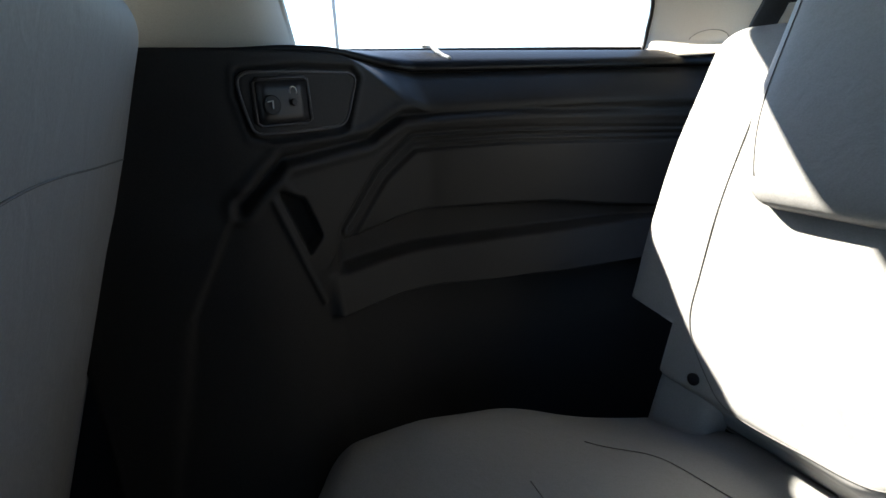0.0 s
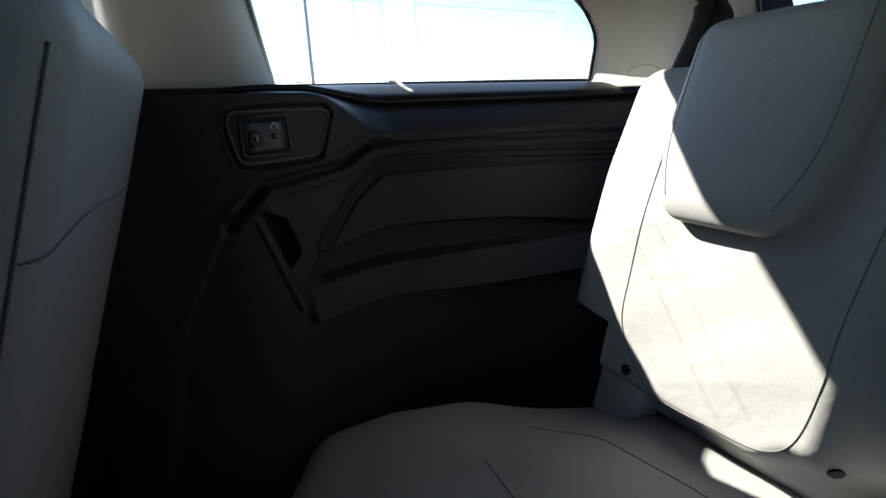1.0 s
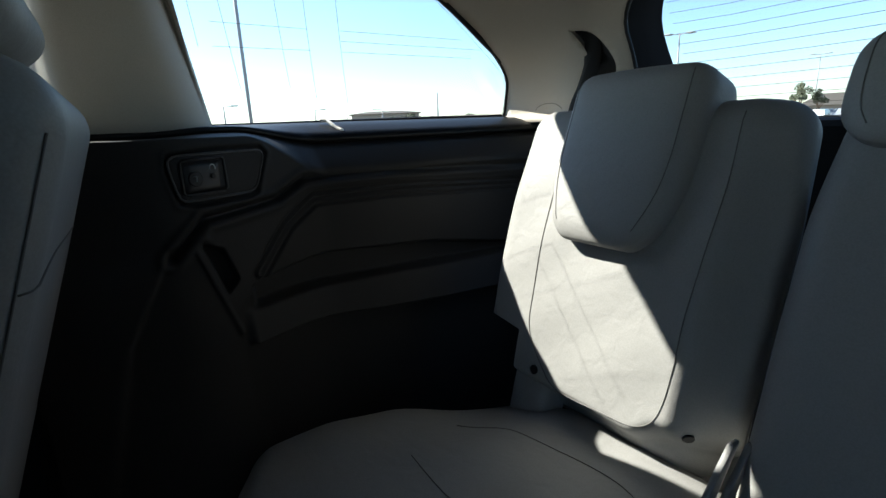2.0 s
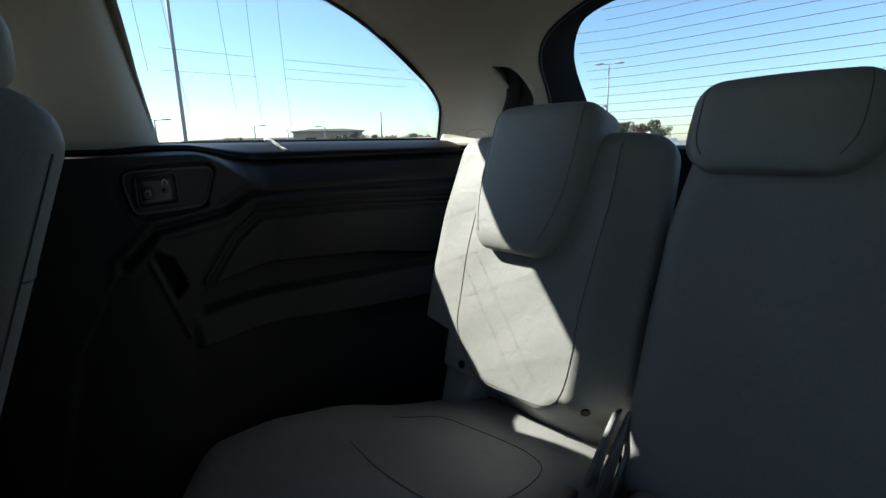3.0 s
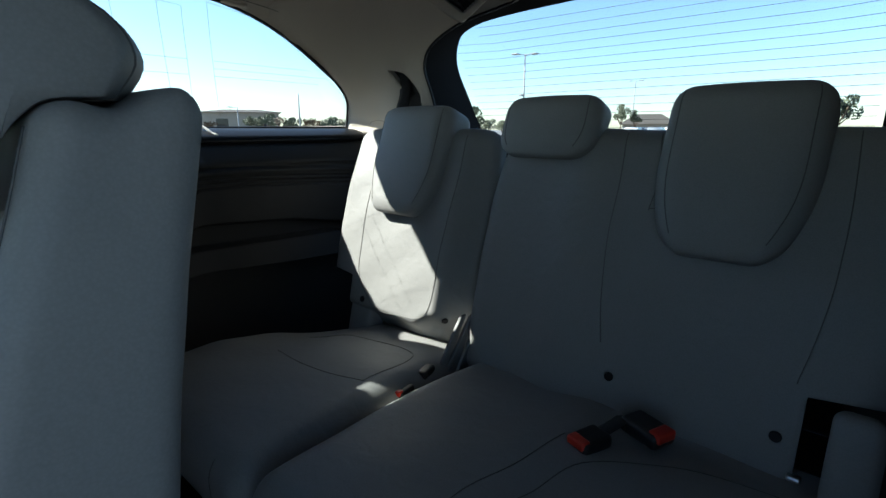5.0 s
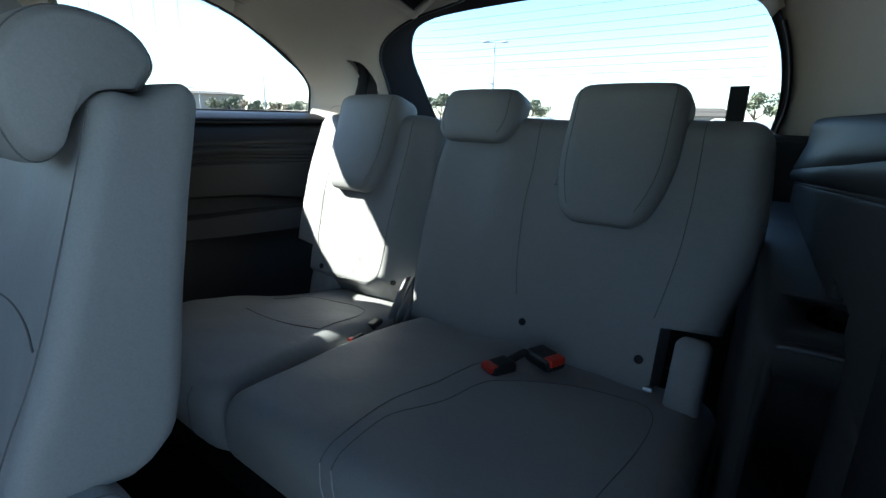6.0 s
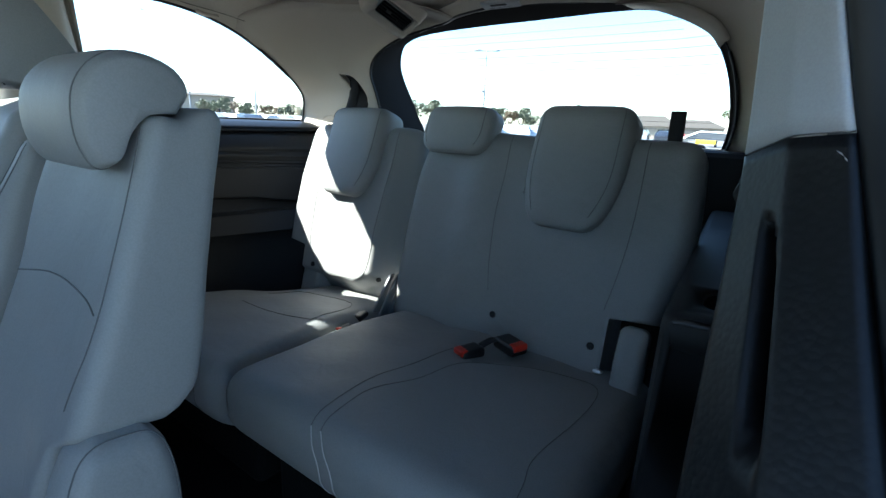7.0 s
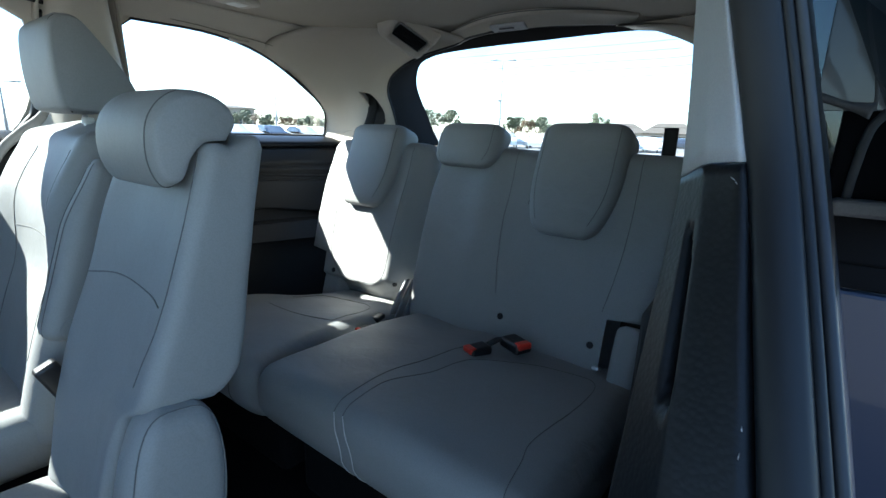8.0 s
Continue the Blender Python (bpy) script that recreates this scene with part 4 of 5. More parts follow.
def jamb(name, mat, z0, z1, label, n, pocket):
    rows = []
    for z in np.linspace(z0, z1, n):
        rim, ridge, outer = jamb_lines(z)
        back = (0.62, near_y(0.62) + 0.005)
        pts = []
        for a, b, m in ((back, rim, 5), (rim, ridge, 28), (ridge, outer, 8)):
            pts += [(a[0] + (b[0] - a[0]) * k / m, a[1] + (b[1] - a[1]) * k / m) for k in range(m)]
        pts.append(outer)
        pts.append((outer[0] + 0.03, outer[1] - 0.004))
        p = np.array(pts)
        for _ in range(2):
            p[1:-1] = (p[:-2] + 2 * p[1:-1] + p[2:]) / 4
        if pocket:
            for k in range(5, 34):
                u = (k - 5) / 28
                deep = ss((u - 0.60) / 0.10) * (1 - ss((u - 0.86) / 0.08)) * ss((z - 1.120) / 0.03) * (1 - ss((z - 1.240 + 0.05 * (u - 0.73) ** 2 * 9) / 0.010))
                p[k] += np.array((0.030, -0.022)) * deep
        end = z0 > 1.2
        w = ss((z - 1.20) / 0.10) if not end else 1 - ss((z - 1.30) / 0.1)
        rows.append([(q[0], q[1], z + w * (-0.014 + 0.020 * max(0, k - 5) / 36)) for k, q in enumerate(p)])
    ob = new(name, sheet(name, rows, mat, 0.004))
    return tagged(ob, label, "pillar trim", kind="structure")


jamb("trim_jamb", DARK_SHADED, 0.41, 1.298, "black plastic doorway trim with pull pocket and scuffs", 110, True)
# Beige trim in blue sky light: the cool cast is put into this grey.
jamb("trim_jamb_upper", PALE_GREY, 1.300, 1.69, "pale plastic upper pillar cover at the doorway", 30, False)
for at, size, tilt in (((0.432, -0.4610, 1.2925), 0.004, 55), ((0.431, -0.4640, 1.2895), 0.003, 40), ((0.340, -0.501, 1.142), 0.004, 10), ((0.331, -0.5025, 1.128), 0.005, 0)):
    x, y, z = at
    c, d = math.cos(radians(tilt)), math.sin(radians(tilt))
    line = [(x - 0.0012, y - d * size * 0.5, z - c * size * 0.5), (x - 0.0026, y, z), (x - 0.0012, y + d * size * 0.5, z + c * size * 0.5)]
    tagged(new("scuff", tube("scuff", line, [0.0002, 0.00045, 0.0002], GREY_PLASTIC, 5)), "small pale scuff on the doorway trim", "scuff", "doorway scuffs")


def seal(name, dx, dy, r, mat, label, flat=1.0):
    line = []
    for z in np.linspace(0.42, 1.66, 40):
        o = jamb_lines(z)[2]
        line.append((o[0] + dx, o[1] + dy, z))
    me = tube(name, line, r, mat, 16, flat=((1, 0, 0), flat), up=(1, 0, 0))
    return tagged(new(name, me), label, "door seal", kind="structure")


seal("trim_seal", 0.006, -0.0155, 0.0160, RUBBER, "thick black rubber door seal along the doorway", 0.40)
seal("trim_seal_thin", 0.008, -0.0345, 0.0040, RUBBER, "thin black rubber lip beside the door seal", 0.8)
seal("trim_flange", 0.014, -0.0420, 0.0046, DARK_SMOOTH, "dark painted metal flange of the doorway", 0.6)

# outer skin behind the doorway
skin = []
for z in np.linspace(0.30, 1.66, 34):
    o = jamb_lines(z)[2]
    b = 0.05 * math.sin(min(max((z - 0.3) / 0.95, 0), 1) * math.pi)
    t = 0.25 * max(z - 1.25, 0)
    near = [(o[0] + 0.018, o[1] - 0.043), (o[0] + 0.10, o[1] - 0.046), (0.90, o[1] - 0.050), (1.4, o[1] - 0.045), (1.8, o[1] - 0.02), (2.0, o[1] + 0.10)]
    rest_of = [(2.09 - t, -0.25), (2.10 - t, 0.36), (2.09 - t, 1.0), (2.0 - t, 1.25)] + [(x, 1.40 + b - t) for x in (1.8, 1.2, 0.4, -0.6, -1.8)]
    skin.append([(x, y, z) for x, y in near + (rest_of if z < 1.22 else [])])
low_rows = [r for r in skin if len(r) > 6]
body_skin = new("wall_outer", sheet("wall_outer", low_rows, NAVY, 0.003))
tagged(body_skin, "dark blue painted outer skin of the van", "van body", kind="structure")
upper_skin = new("wall_flank", sheet("wall_flank", [low_rows[-1][:6]] + [r for r in skin if len(r) == 6], DARK_SMOOTH, 0.003))
tagged(upper_skin, "black glossy outer flank above the waistline", "van body", kind="structure")
# Rails added out of view above the windows to trim the sun patch's top.
for number, side in ((1, 1.33), (2, 2 * MID - 1.33)):
    out = 0.06 if side > 0 else -0.06
    rail_line = [(side, 1.669), (side + out * 0.7, 1.715), (side + out * 0.7, 1.745), (side, 1.775), (side - out, 1.785), (side - out, 1.765), (side, 1.745)]
    rail = new("roof_edge_%d" % number, prism("roof_sun_block", rail_line, 0, -1.70, 1.62, NAVY, 0.004))
    tagged(rail, "dark blue rail added out of view along the roof to cut the sun", "van roof", kind="structure")
rear_low = new("wall_rear", block("wall_rear", (1.93, -0.36, 0.40), (2.06, 1.10, 1.245), DARK, 0.02))
tagged(rear_low, "black inner panel of the closed tailgate", "tailgate", kind="structure")

# sliding door standing open outside, behind the doorway
def open_door():
    d = thing("sliding_door", (1.45, -0.66, 0.30), "dark blue sliding door standing open along the van's flank", "van door")
    x0, x1 = 0.84, 2.10
    rows = [[(x, -0.700 - 0.03 * math.sin((z - 0.28) / 0.87 * math.pi) - 0.02 * (abs(x - 1.47) / 0.63) ** 6, z) for x in np.linspace(x0, x1, 16)] for z in np.linspace(0.28, 1.10, 14)]
    piece("outer_panel", sheet("outer_panel", rows, NAVY, 0.006), d)
    rows = [[(x, -0.612 - 0.020 * math.exp(-((z - 0.99) / 0.04) ** 2) + 0.012 * ss((0.93 - z) / 0.03), z) for x in np.linspace(x0, x1, 20)] for z in np.linspace(0.30, 1.085, 40)]
    piece("inner_panel", sheet("inner_panel", rows, NAVY, 0.008), d, "dark blue inner door panel")
    piece("edge_panel", block("edge_panel", (x0 - 0.014, -0.712, 0.30), (x0 + 0.004, -0.536, 1.130), NAVY, 0.006), d, "painted front edge of the door")
    piece("frame_edge", block("frame_edge", (x0 - 0.008, -0.690, 1.165), (x0 + 0.006, -0.522, 1.585), FLAT_BLACK, 0.005), d, "black window frame edge")
    piece("edge_filler", block("edge_filler", (x0 - 0.004, -0.690, 1.130), (x0 + 0.012, -0.532, 1.165), FLAT_BLACK, 0.003), d)
    piece("latch_bar", block("latch_bar", (x0 - 0.036, -0.670, 1.230), (x0 - 0.008, -0.530, 1.252), EDGE_GREY, 0.005), d, "grey latch bar")
    # Panel added for the dark glass; its mirrored sky is put into the blue.
    piece("edge_glass", block("edge_glass", (x0 - 0.013, -0.690, 1.362), (x0 - 0.009, -0.492, 1.585), EDGE_BLUE, 0.001), d, "glossy panel coloured like sky mirrored in the door glass")
    # Trim that shows in the glass, built as a solid band.
    upper = smooth_line([(-0.470, 1.396), (-0.494, 1.385), (-0.525, 1.373), (-0.553, 1.371)], 5)
    lower = smooth_line([(-0.470, 1.382), (-0.508, 1.371), (-0.529, 1.363), (-0.549, 1.352)], 5)
    piece("edge_band", sheet("edge_band", [[(x0 - 0.017, y, z) for y, z in upper], [(x0 - 0.018, (a[0] + b[0]) / 2, (a[1] + b[1]) / 2) for a, b in zip(upper, lower)], [(x0 - 0.016, y, z) for y, z in lower]], EDGE_GREY, 0.003), d, "pale grey band standing in for trim showing in the glass")
    piece("edge_strip", tube("edge_strip", smooth_line([(x0 - 0.014, -0.544, 1.250), (x0 - 0.014, -0.545, 1.272), (x0 - 0.014, -0.547, 1.297), (x0 - 0.014, -0.550, 1.325), (x0 - 0.014, -0.556, 1.347), (x0 - 0.014, -0.572, 1.368)], 5), 0.0055, STRAP_GREY, 8), d, "grey curved strap")
    piece("edge_lip", tube("edge_lip", smooth_line([(x0 - 0.014, -0.552, 1.362), (x0 - 0.014, -0.551, 1.385), (x0 - 0.014, -0.543, 1.42), (x0 - 0.014, -0.532, 1.455), (x0 - 0.014, -0.520, 1.50)], 5), 0.0022, EDGE_GREY, 6), d)
    piece("sill_bar", block("sill_bar", (x0, -0.615, 1.088), (x1, -0.592, 1.118), GREY_PLASTIC, 0.005), d, "pale grey window sill bar")
    frame_line = smooth_line([(x0, -0.64, 1.10), (x0 + 0.02, -0.625, 1.35), (x0 + 0.07, -0.60, 1.56), (1.1, -0.59, 1.60), (1.8, -0.595, 1.60), (2.02, -0.61, 1.50), (2.08, -0.64, 1.25), (2.08, -0.645, 1.10)], 6)
    piece("window_frame", tube("window_frame", frame_line, 0.016, RUBBER, 8), d)
    brace = smooth_line([(1.62, -0.603, 1.12), (1.66, -0.600, 1.22), (1.78, -0.596, 1.32), (1.84, -0.594, 1.45), (1.85, -0.592, 1.60)], 5)
    piece("guide_strip", tube("guide_strip", brace, 0.012, RUBBER, 6), d)
    gl = [[(x, -0.640 + 0.09 * (z - 1.11), z) for x in np.linspace(x0 + 0.01, x1 - 0.03, 8)] for z in np.linspace(1.11, 1.59, 6)]
    ob = piece("pane", sheet("pane", gl, DARK_GLASS), d, "dark tinted door glass")
    ob.visible_shadow = False
    return d


open_door()

# dark funnel round the rear window
RIM_TOP = [(1.568, 0.590, 1.663), (1.520, 0.360, 1.665), (1.660, 0.075, 1.674)]
RIM_LINE = smooth_line(RIM_FAR + RIM_TOP + [(rear_x(y, z) - 0.022, y, z) for y, z in REAR_OUT[11:]], 3)
RIM_LINE = [tuple(p) for p in RIM_LINE]
rr = []
for k, back in ((1.0, 0.006), (1.0, -0.005), (0.965, -0.006), (0.90, 0.004), (0.65, 0.010), (0.30, 0.012), (0.14, 0.006), (0.04, 0.004), (0.0, 0.008), (-0.01, 0.022)):
    rr.append([])
    for (p, q), r in zip(REAR_PAIRS, RIM_LINE):
        y, z = p[0] + (r[1] - p[0]) * k, p[1] + (r[2] - p[1]) * k
        inner_x = rear_x(p[0], min(p[1], 1.69)) - 0.010
        rr[-1].append((inner_x + (r[0] - inner_x) * k + back, y, z))
HATCH = material("charcoal_hatch_plastic", (0.022, 0.021, 0.021), 0.9, spec=0.0, vary=0.1, grain=0.1, grain_scale=500)
hatch = new("trim_rear_window", sheet("trim_rear_window", rr, HATCH))
tagged(hatch, "matte black funnel frame round the rear window", "window frame", kind="structure")
rim = [(r[0] - 0.006, r[1], r[2]) for r in RIM_LINE]
for side in ([p for p in rim if p[1] > 0.12], [p for p in rim if p[1] < -0.09 and p[2] < 1.54]):
    tagged(new("trim_tailgate_seal", tube("trim_tailgate_seal", side, 0.0045, RUBBER, 8)), "black tailgate seal beside the rear opening", "tailgate seal", kind="structure")

# beige corner cover at the near end of the rear window
corner = [(p, r) for (p, q), r in zip(REAR_PAIRS, RIM_LINE) if p[0] < 0.09 and p[1] > 1.535]
rr = []
for k in (0.04, 0.10, 0.5, 1.0, 1.6):
    rr.append([])
    for p, r in corner:
        inner_x = rear_x(p[0], min(p[1], 1.69)) - 0.010
        rr[-1].append((inner_x + (r[0] - inner_x) * min(k, 1) - 0.010, p[0] + (r[1] - p[0]) * k, min(p[1] + (r[2] - p[1]) * k - 0.004, 1.700)))
near_corner = new("trim_pillar_near_corner", sheet("trim_pillar_near_corner", rr, BEIGE, 0.003))
tagged(near_corner, "beige plastic corner cover beside the rear window", "pillar trim", kind="structure")

# beige cover of the rear pillar, from the quarter window round to the tailgate opening
COVER = [
    [(1.600, 0.966, 1.262), (1.545, 1.045, 1.262), (1.500, 1.115, 1.262), (1.490, 1.210, 1.264), (1.462, 1.340, 1.266)],
    [(1.597, 0.966, 1.275), (1.545, 1.045, 1.275), (1.502, 1.115, 1.275), (1.492, 1.210, 1.276), (1.464, 1.340, 1.278)],
    [(1.594, 0.966, 1.284), (1.556, 1.048, 1.284), (1.528, 1.118, 1.284), (1.520, 1.215, 1.285), (1.470, 1.340, 1.290)],
    [(1.578, 0.966, 1.330), (1.546, 1.050, 1.330), (1.524, 1.115, 1.330), (1.520, 1.215, 1.328), (1.476, 1.338, 1.325)],
    [(1.550, 0.970, 1.410), (1.526, 1.050, 1.410), (1.504, 1.105, 1.412), (1.490, 1.190, 1.408), (1.452, 1.308, 1.394)],
    [(1.532, 0.980, 1.475), (1.512, 1.052, 1.478), (1.474, 1.105, 1.482), (1.425, 1.180, 1.482), (1.345, 1.266, 1.468)],
    [(1.533, 0.965, 1.530), (1.508, 1.035, 1.542), (1.455, 1.095, 1.552), (1.370, 1.165, 1.560), (1.235, 1.240, 1.526)],
    [(1.552, 0.920, 1.575), (1.520, 0.990, 1.596), (1.450, 1.065, 1.618), (1.340, 1.130, 1.628), (1.130, 1.208, 1.574)],
    [(1.583, 0.845, 1.615), (1.545, 0.905, 1.640), (1.465, 0.990, 1.664), (1.350, 1.070, 1.680), (1.080, 1.190, 1.620)],
    [(1.640, 0.715, 1.657), (1.600, 0.770, 1.672), (1.520, 0.870, 1.690), (1.420, 0.960, 1.700), (1.280, 1.080, 1.712)],
    [(1.585, 0.625, 1.662), (1.560, 0.660, 1.678), (1.510, 0.720, 1.697), (1.450, 0.800, 1.714), (1.380, 0.910, 1.730)],
]
across = [smooth_line(r, 5) for r in COVER]
along = [smooth_line([r[k] for r in across], 4) for k in range(len(across[0]))]
rear_pillar = new("trim_pillar_rear", sheet("trim_pillar_rear", [[along[k][i] for k in range(len(along))] for i in range(len(along[0]))], BEIGE, 0.004))
cut(rear_pillar, [slot_prism(-0.05, 0.05, 1.0)])
tagged(rear_pillar, "beige plastic rear pillar cover with a belt slot", "pillar trim", kind="structure")
edge_line = [Vector(p) + Vector((-0.003, -0.004, 0)) for p in along[-1][:26]]
tagged(new("trim_window_edge", tube("trim_window_edge", edge_line, 0.0045, RUBBER, 6)), "black rubber edge between quarter window and rear pillar", "window seal", kind="structure")
arc = [(1.522 - 0.010 * (1 - math.cos(w)) / 2, 1.205 - 0.045 * math.cos(w), 1.291 + 0.022 * math.sin(w)) for w in np.linspace(0.15, math.pi - 0.15, 14)]
tagged(new("trim_pillar_joint", tube("trim_pillar_joint", [(x - 0.0035, y, z) for x, y, z in arc], 0.0007, SEAM, 5)), "thin curved joint of a cap in the rear pillar cover", "joint", kind="structure")

# ---- fittings ----
def strip(name, pts, r, mat, parent, label=""):
    return piece(name, tube(name, pts, r, mat, 4), parent, label)


aerial = [
    [(0.695, 1.59), (0.75, 1.349)], [(0.796, 1.602), (0.85, 1.357)], [(0.857, 1.591), (0.909, 1.338)], [(0.92, 1.607), (0.987, 1.317)], [(0.65, 1.577), (0.676, 1.428)],
    [(0.698, 1.47), (0.883, 1.469)], [(0.701, 1.43), (0.893, 1.431)], [(0.956, 1.47), (1.274, 1.47)], [(0.958, 1.451), (1.343, 1.451)], [(0.962, 1.431), (1.316, 1.431)], [(0.762, 1.594), (0.854, 1.59)],
    [(0.92, 1.607), (1.031, 1.593), (1.136, 1.562), (1.265, 1.497), (1.426, 1.402), (1.451, 1.371)]]
for line in aerial:
    fine = smooth_line(line, 8)
    ob = piece("aerial_wire", tube("aerial_wire", [(x, side_y(x, z) - 0.002, z) for x, z in fine], 0.0004, WIRE, 4), window_1)
for k in range(15):
    z = 1.285 + 0.0255 * k
    lo, hi = -0.19, 1.075
    if z > 1.60:
        lo, hi = -0.08, 0.98
    piece("heating_wire", tube("heating_wire", [(rear_x(y, z) + 0.009, y, z) for y in np.linspace(lo, hi, 10)], 0.0006, WIRE, 4), window_2)

# rubber edge of the far quarter window
rim = [(x, side_y(x, z) - 0.006, z) for x, z in WIN_RIGHT_FINE]
tagged(new("trim_window", tube("trim_window", rim, 0.0055, RUBBER, 6, closed=True)), "black rubber edge round the quarter window", "window seal", kind="structure")

# rubber and pale frame of the far sliding door's window
rim = [(x, side_y(x, z) - 0.018, z) for x, z in smooth_line([(-0.40, 1.22), (-0.38, 1.62), (0.40, 1.625), (0.428, 1.59), (0.436, 1.53), (0.434, 1.42), (0.422, 1.35), (0.400, 1.295), (0.37, 1.245), (0.33, 1.20)], 4)]
door_edge = smooth_line([(0.398, 1.185, 1.44), (0.394, 1.185, 1.388), (0.390, 1.185, 1.355), (0.383, 1.185, 1.329), (0.363, 1.185, 1.304), (0.335, 1.185, 1.269), (0.304, 1.185, 1.238), (0.274, 1.185, 1.211)], 5)
tagged(new("trim_door_seal", tube("trim_door_seal", door_edge, 0.013, RUBBER, 10)), "thick black rubber seal at the rear edge of the far sliding door", "door seal", kind="structure")
tagged(new("trim_window_seal", tube("trim_window_seal", rim, 0.009, RUBBER, 8)), "black rubber seal round the far sliding door's window", "window seal", kind="structure")

# power outlet plate
# Paler than the plate: the light reflected by the rim is in its colour.
PLATE_RIM = material("rim_sheen_black", (0.045, 0.045, 0.048), 0.38, vary=0.1)


def outlet_plate():
    o = thing("outlet_plate", (0.65, 1.06, 1.17), "black plate with power socket and headphone jack, on the panel", "outlet")
    def on(x, z, lift):
        return (x, 1.154 - 0.135 * float(ss((0.86 - x) / 0.32)) - lift, z)
    outline = [(0.588, 1.2385), (0.604, 1.240), (0.70, 1.240), (0.718, 1.238), (0.724, 1.230), (0.719, 1.212), (0.708, 1.182), (0.698, 1.173), (0.68, 1.1705), (0.605, 1.170), (0.592, 1.173), (0.587, 1.182), (0.581, 1.215), (0.581, 1.232)]
    outline = [(p[0] - 0.007 + 0.07 * (p[0] - 0.64), p[1]) for p in smooth_line(outline + outline[:1], 4)[:-1]]
    cx, cz = 0.638, 1.205
    rows = []
    for k, lift in [(0.985, -0.010), (0.985, 0.003)] + [(k, 0.0045) for k in np.linspace(0.95, 0.01, 14)]:
        rows.append([on(cx + (x - cx) * k, cz + (z - cz) * k, lift) for x, z in outline + outline[:1]])
    piece("plate", sheet("plate", rows, DARK), o)
    rim_line = [on(cx + (x - cx) * 0.965, cz + (z - cz) * 0.955, 0.0045) for x, z in outline]
    piece("plate_rim", tube("plate_rim", rim_line, 0.0018, PLATE_RIM, 8, closed=True), o, "black raised edge, paler for its reflected light")
    sq = [(0.587, 1.231), (0.650, 1.233), (0.651, 1.181), (0.586, 1.180)]
    loop = []
    for a, b in zip(sq, sq[1:] + sq[:1]):
        for t in (0.08, 0.5, 0.92):
            loop.append(on(a[0] + (b[0] - a[0]) * t, a[1] + (b[1] - a[1]) * t, 0.006))
    piece("socket_frame", tube("socket_frame", loop, 0.0022, DARK_SMOOTH, 6, closed=True), o)
    lid = [[on(x, z, 0.0065) for x in np.linspace(0.589, 0.648, 6)] for z in np.linspace(1.183, 1.228, 6)]
    piece("socket_lid", sheet("socket_lid", lid, DARK_SMOOTH, 0.002), o)
    a = Vector(on(0.604, 1.203, 0.008))
    nrm = Vector((0.45, -0.89, 0.0))
    piece("power_socket", disc("power_socket", a, nrm, 0.011, 0.003, RUBBER), o)
    piece("symbol", tube("symbol", [on(0.600, 1.2065, 0.0135), on(0.606, 1.2075, 0.0135), on(0.6055, 1.199, 0.0135)], 0.0009, WHITE, 5), o, "tiny white plug mark")
    piece("jack_hole", disc("jack_hole", Vector(on(0.631, 1.205, 0.008)), nrm, 0.004, 0.002, RUBBER), o)
    arch = [on(0.631 + 0.0042 * math.cos(w), 1.217 + 0.0055 * math.sin(w), 0.0095) for w in np.linspace(-0.4, math.pi + 0.4, 12)]
    piece("symbol", tube("symbol", arch, 0.0007, WHITE, 5), o, "tiny white headphone mark")
    return o


outlet_plate()

# white clip on the sill
clip = smooth_line([(0.902, 1.300, 1.290), (0.912, 1.285, 1.287), (0.922, 1.262, 1.272), (0.932, 1.245, 1.263)], 5)
tagged(new("sill_clip", tube("sill_clip", clip, [0.0035, 0.004, 0.004, 0.0042, 0.0045] * 3 + [0.003], WHITE, 7)), "small bent white plastic clip on the window sill", "clip")
tagged(new("defroster_slot", block("defroster_slot", (0.74, 1.300, 1.2775), (1.40, 1.312, 1.2800), RUBBER, 0.001)), "thin dark slot along the window sill", "slot", kind="structure")

# headliner seam, tailgate seal and the line of the rear header
def ceiling_line(name, pts, r, mat, label, category):
    return tagged(new(name, tube(name, smooth_line(pts, 6), r, mat, 6)), label, category, kind="structure")


ceiling_line("trim_headliner_seam", [(0.752, 1.165, 1.637), (0.841, 1.170, 1.635), (0.939, 1.175, 1.628), (1.045, 1.176, 1.621), (1.166, 1.183, 1.609), (1.273, 1.189, 1.601), (1.424, 1.182, 1.614), (1.493, 1.200, 1.584)], 0.0010, SEAM, "dark joint along the headliner's edge", "joint")
# rear header: a beige strip that drops from the headliner to the tailgate opening
HEAD_UP = [(1.590, 0.700), (1.545, 0.615), (1.492, 0.520), (1.458, 0.400), (1.462, 0.285), (1.508, 0.175), (1.580, 0.080), (1.650, 0.015)]
HEAD_LOW = [(1.612, 0.668, 1.660), (1.574, 0.602, 1.662), (1.535, 0.500, 1.663), (1.519, 0.375, 1.664), (1.530, 0.275, 1.666), (1.570, 0.185, 1.668), (1.635, 0.100, 1.672), (1.690, 0.045, 1.678)]
up_line, low_line = smooth_line(HEAD_UP, 6), smooth_line(HEAD_LOW, 6)
strip = []
for k, lift in ((-0.03, 1.708), (-0.01, 1.694), (0.02, 1.690), (0.10, 1.689), (0.40, 1.684), (0.75, 1.674), (0.95, 1.666)):
    strip.append([(a[0] + (b[0] - a[0]) * k, a[1] + (b[1] - a[1]) * k, lift + (b[2] - 1.664) * max(k, 0)) for a, b in zip(up_line, low_line)])
strip.append([tuple(b) for b in low_line])
strip.append([(b[0] + 0.008, b[1], b[2] + 0.004) for b in low_line])
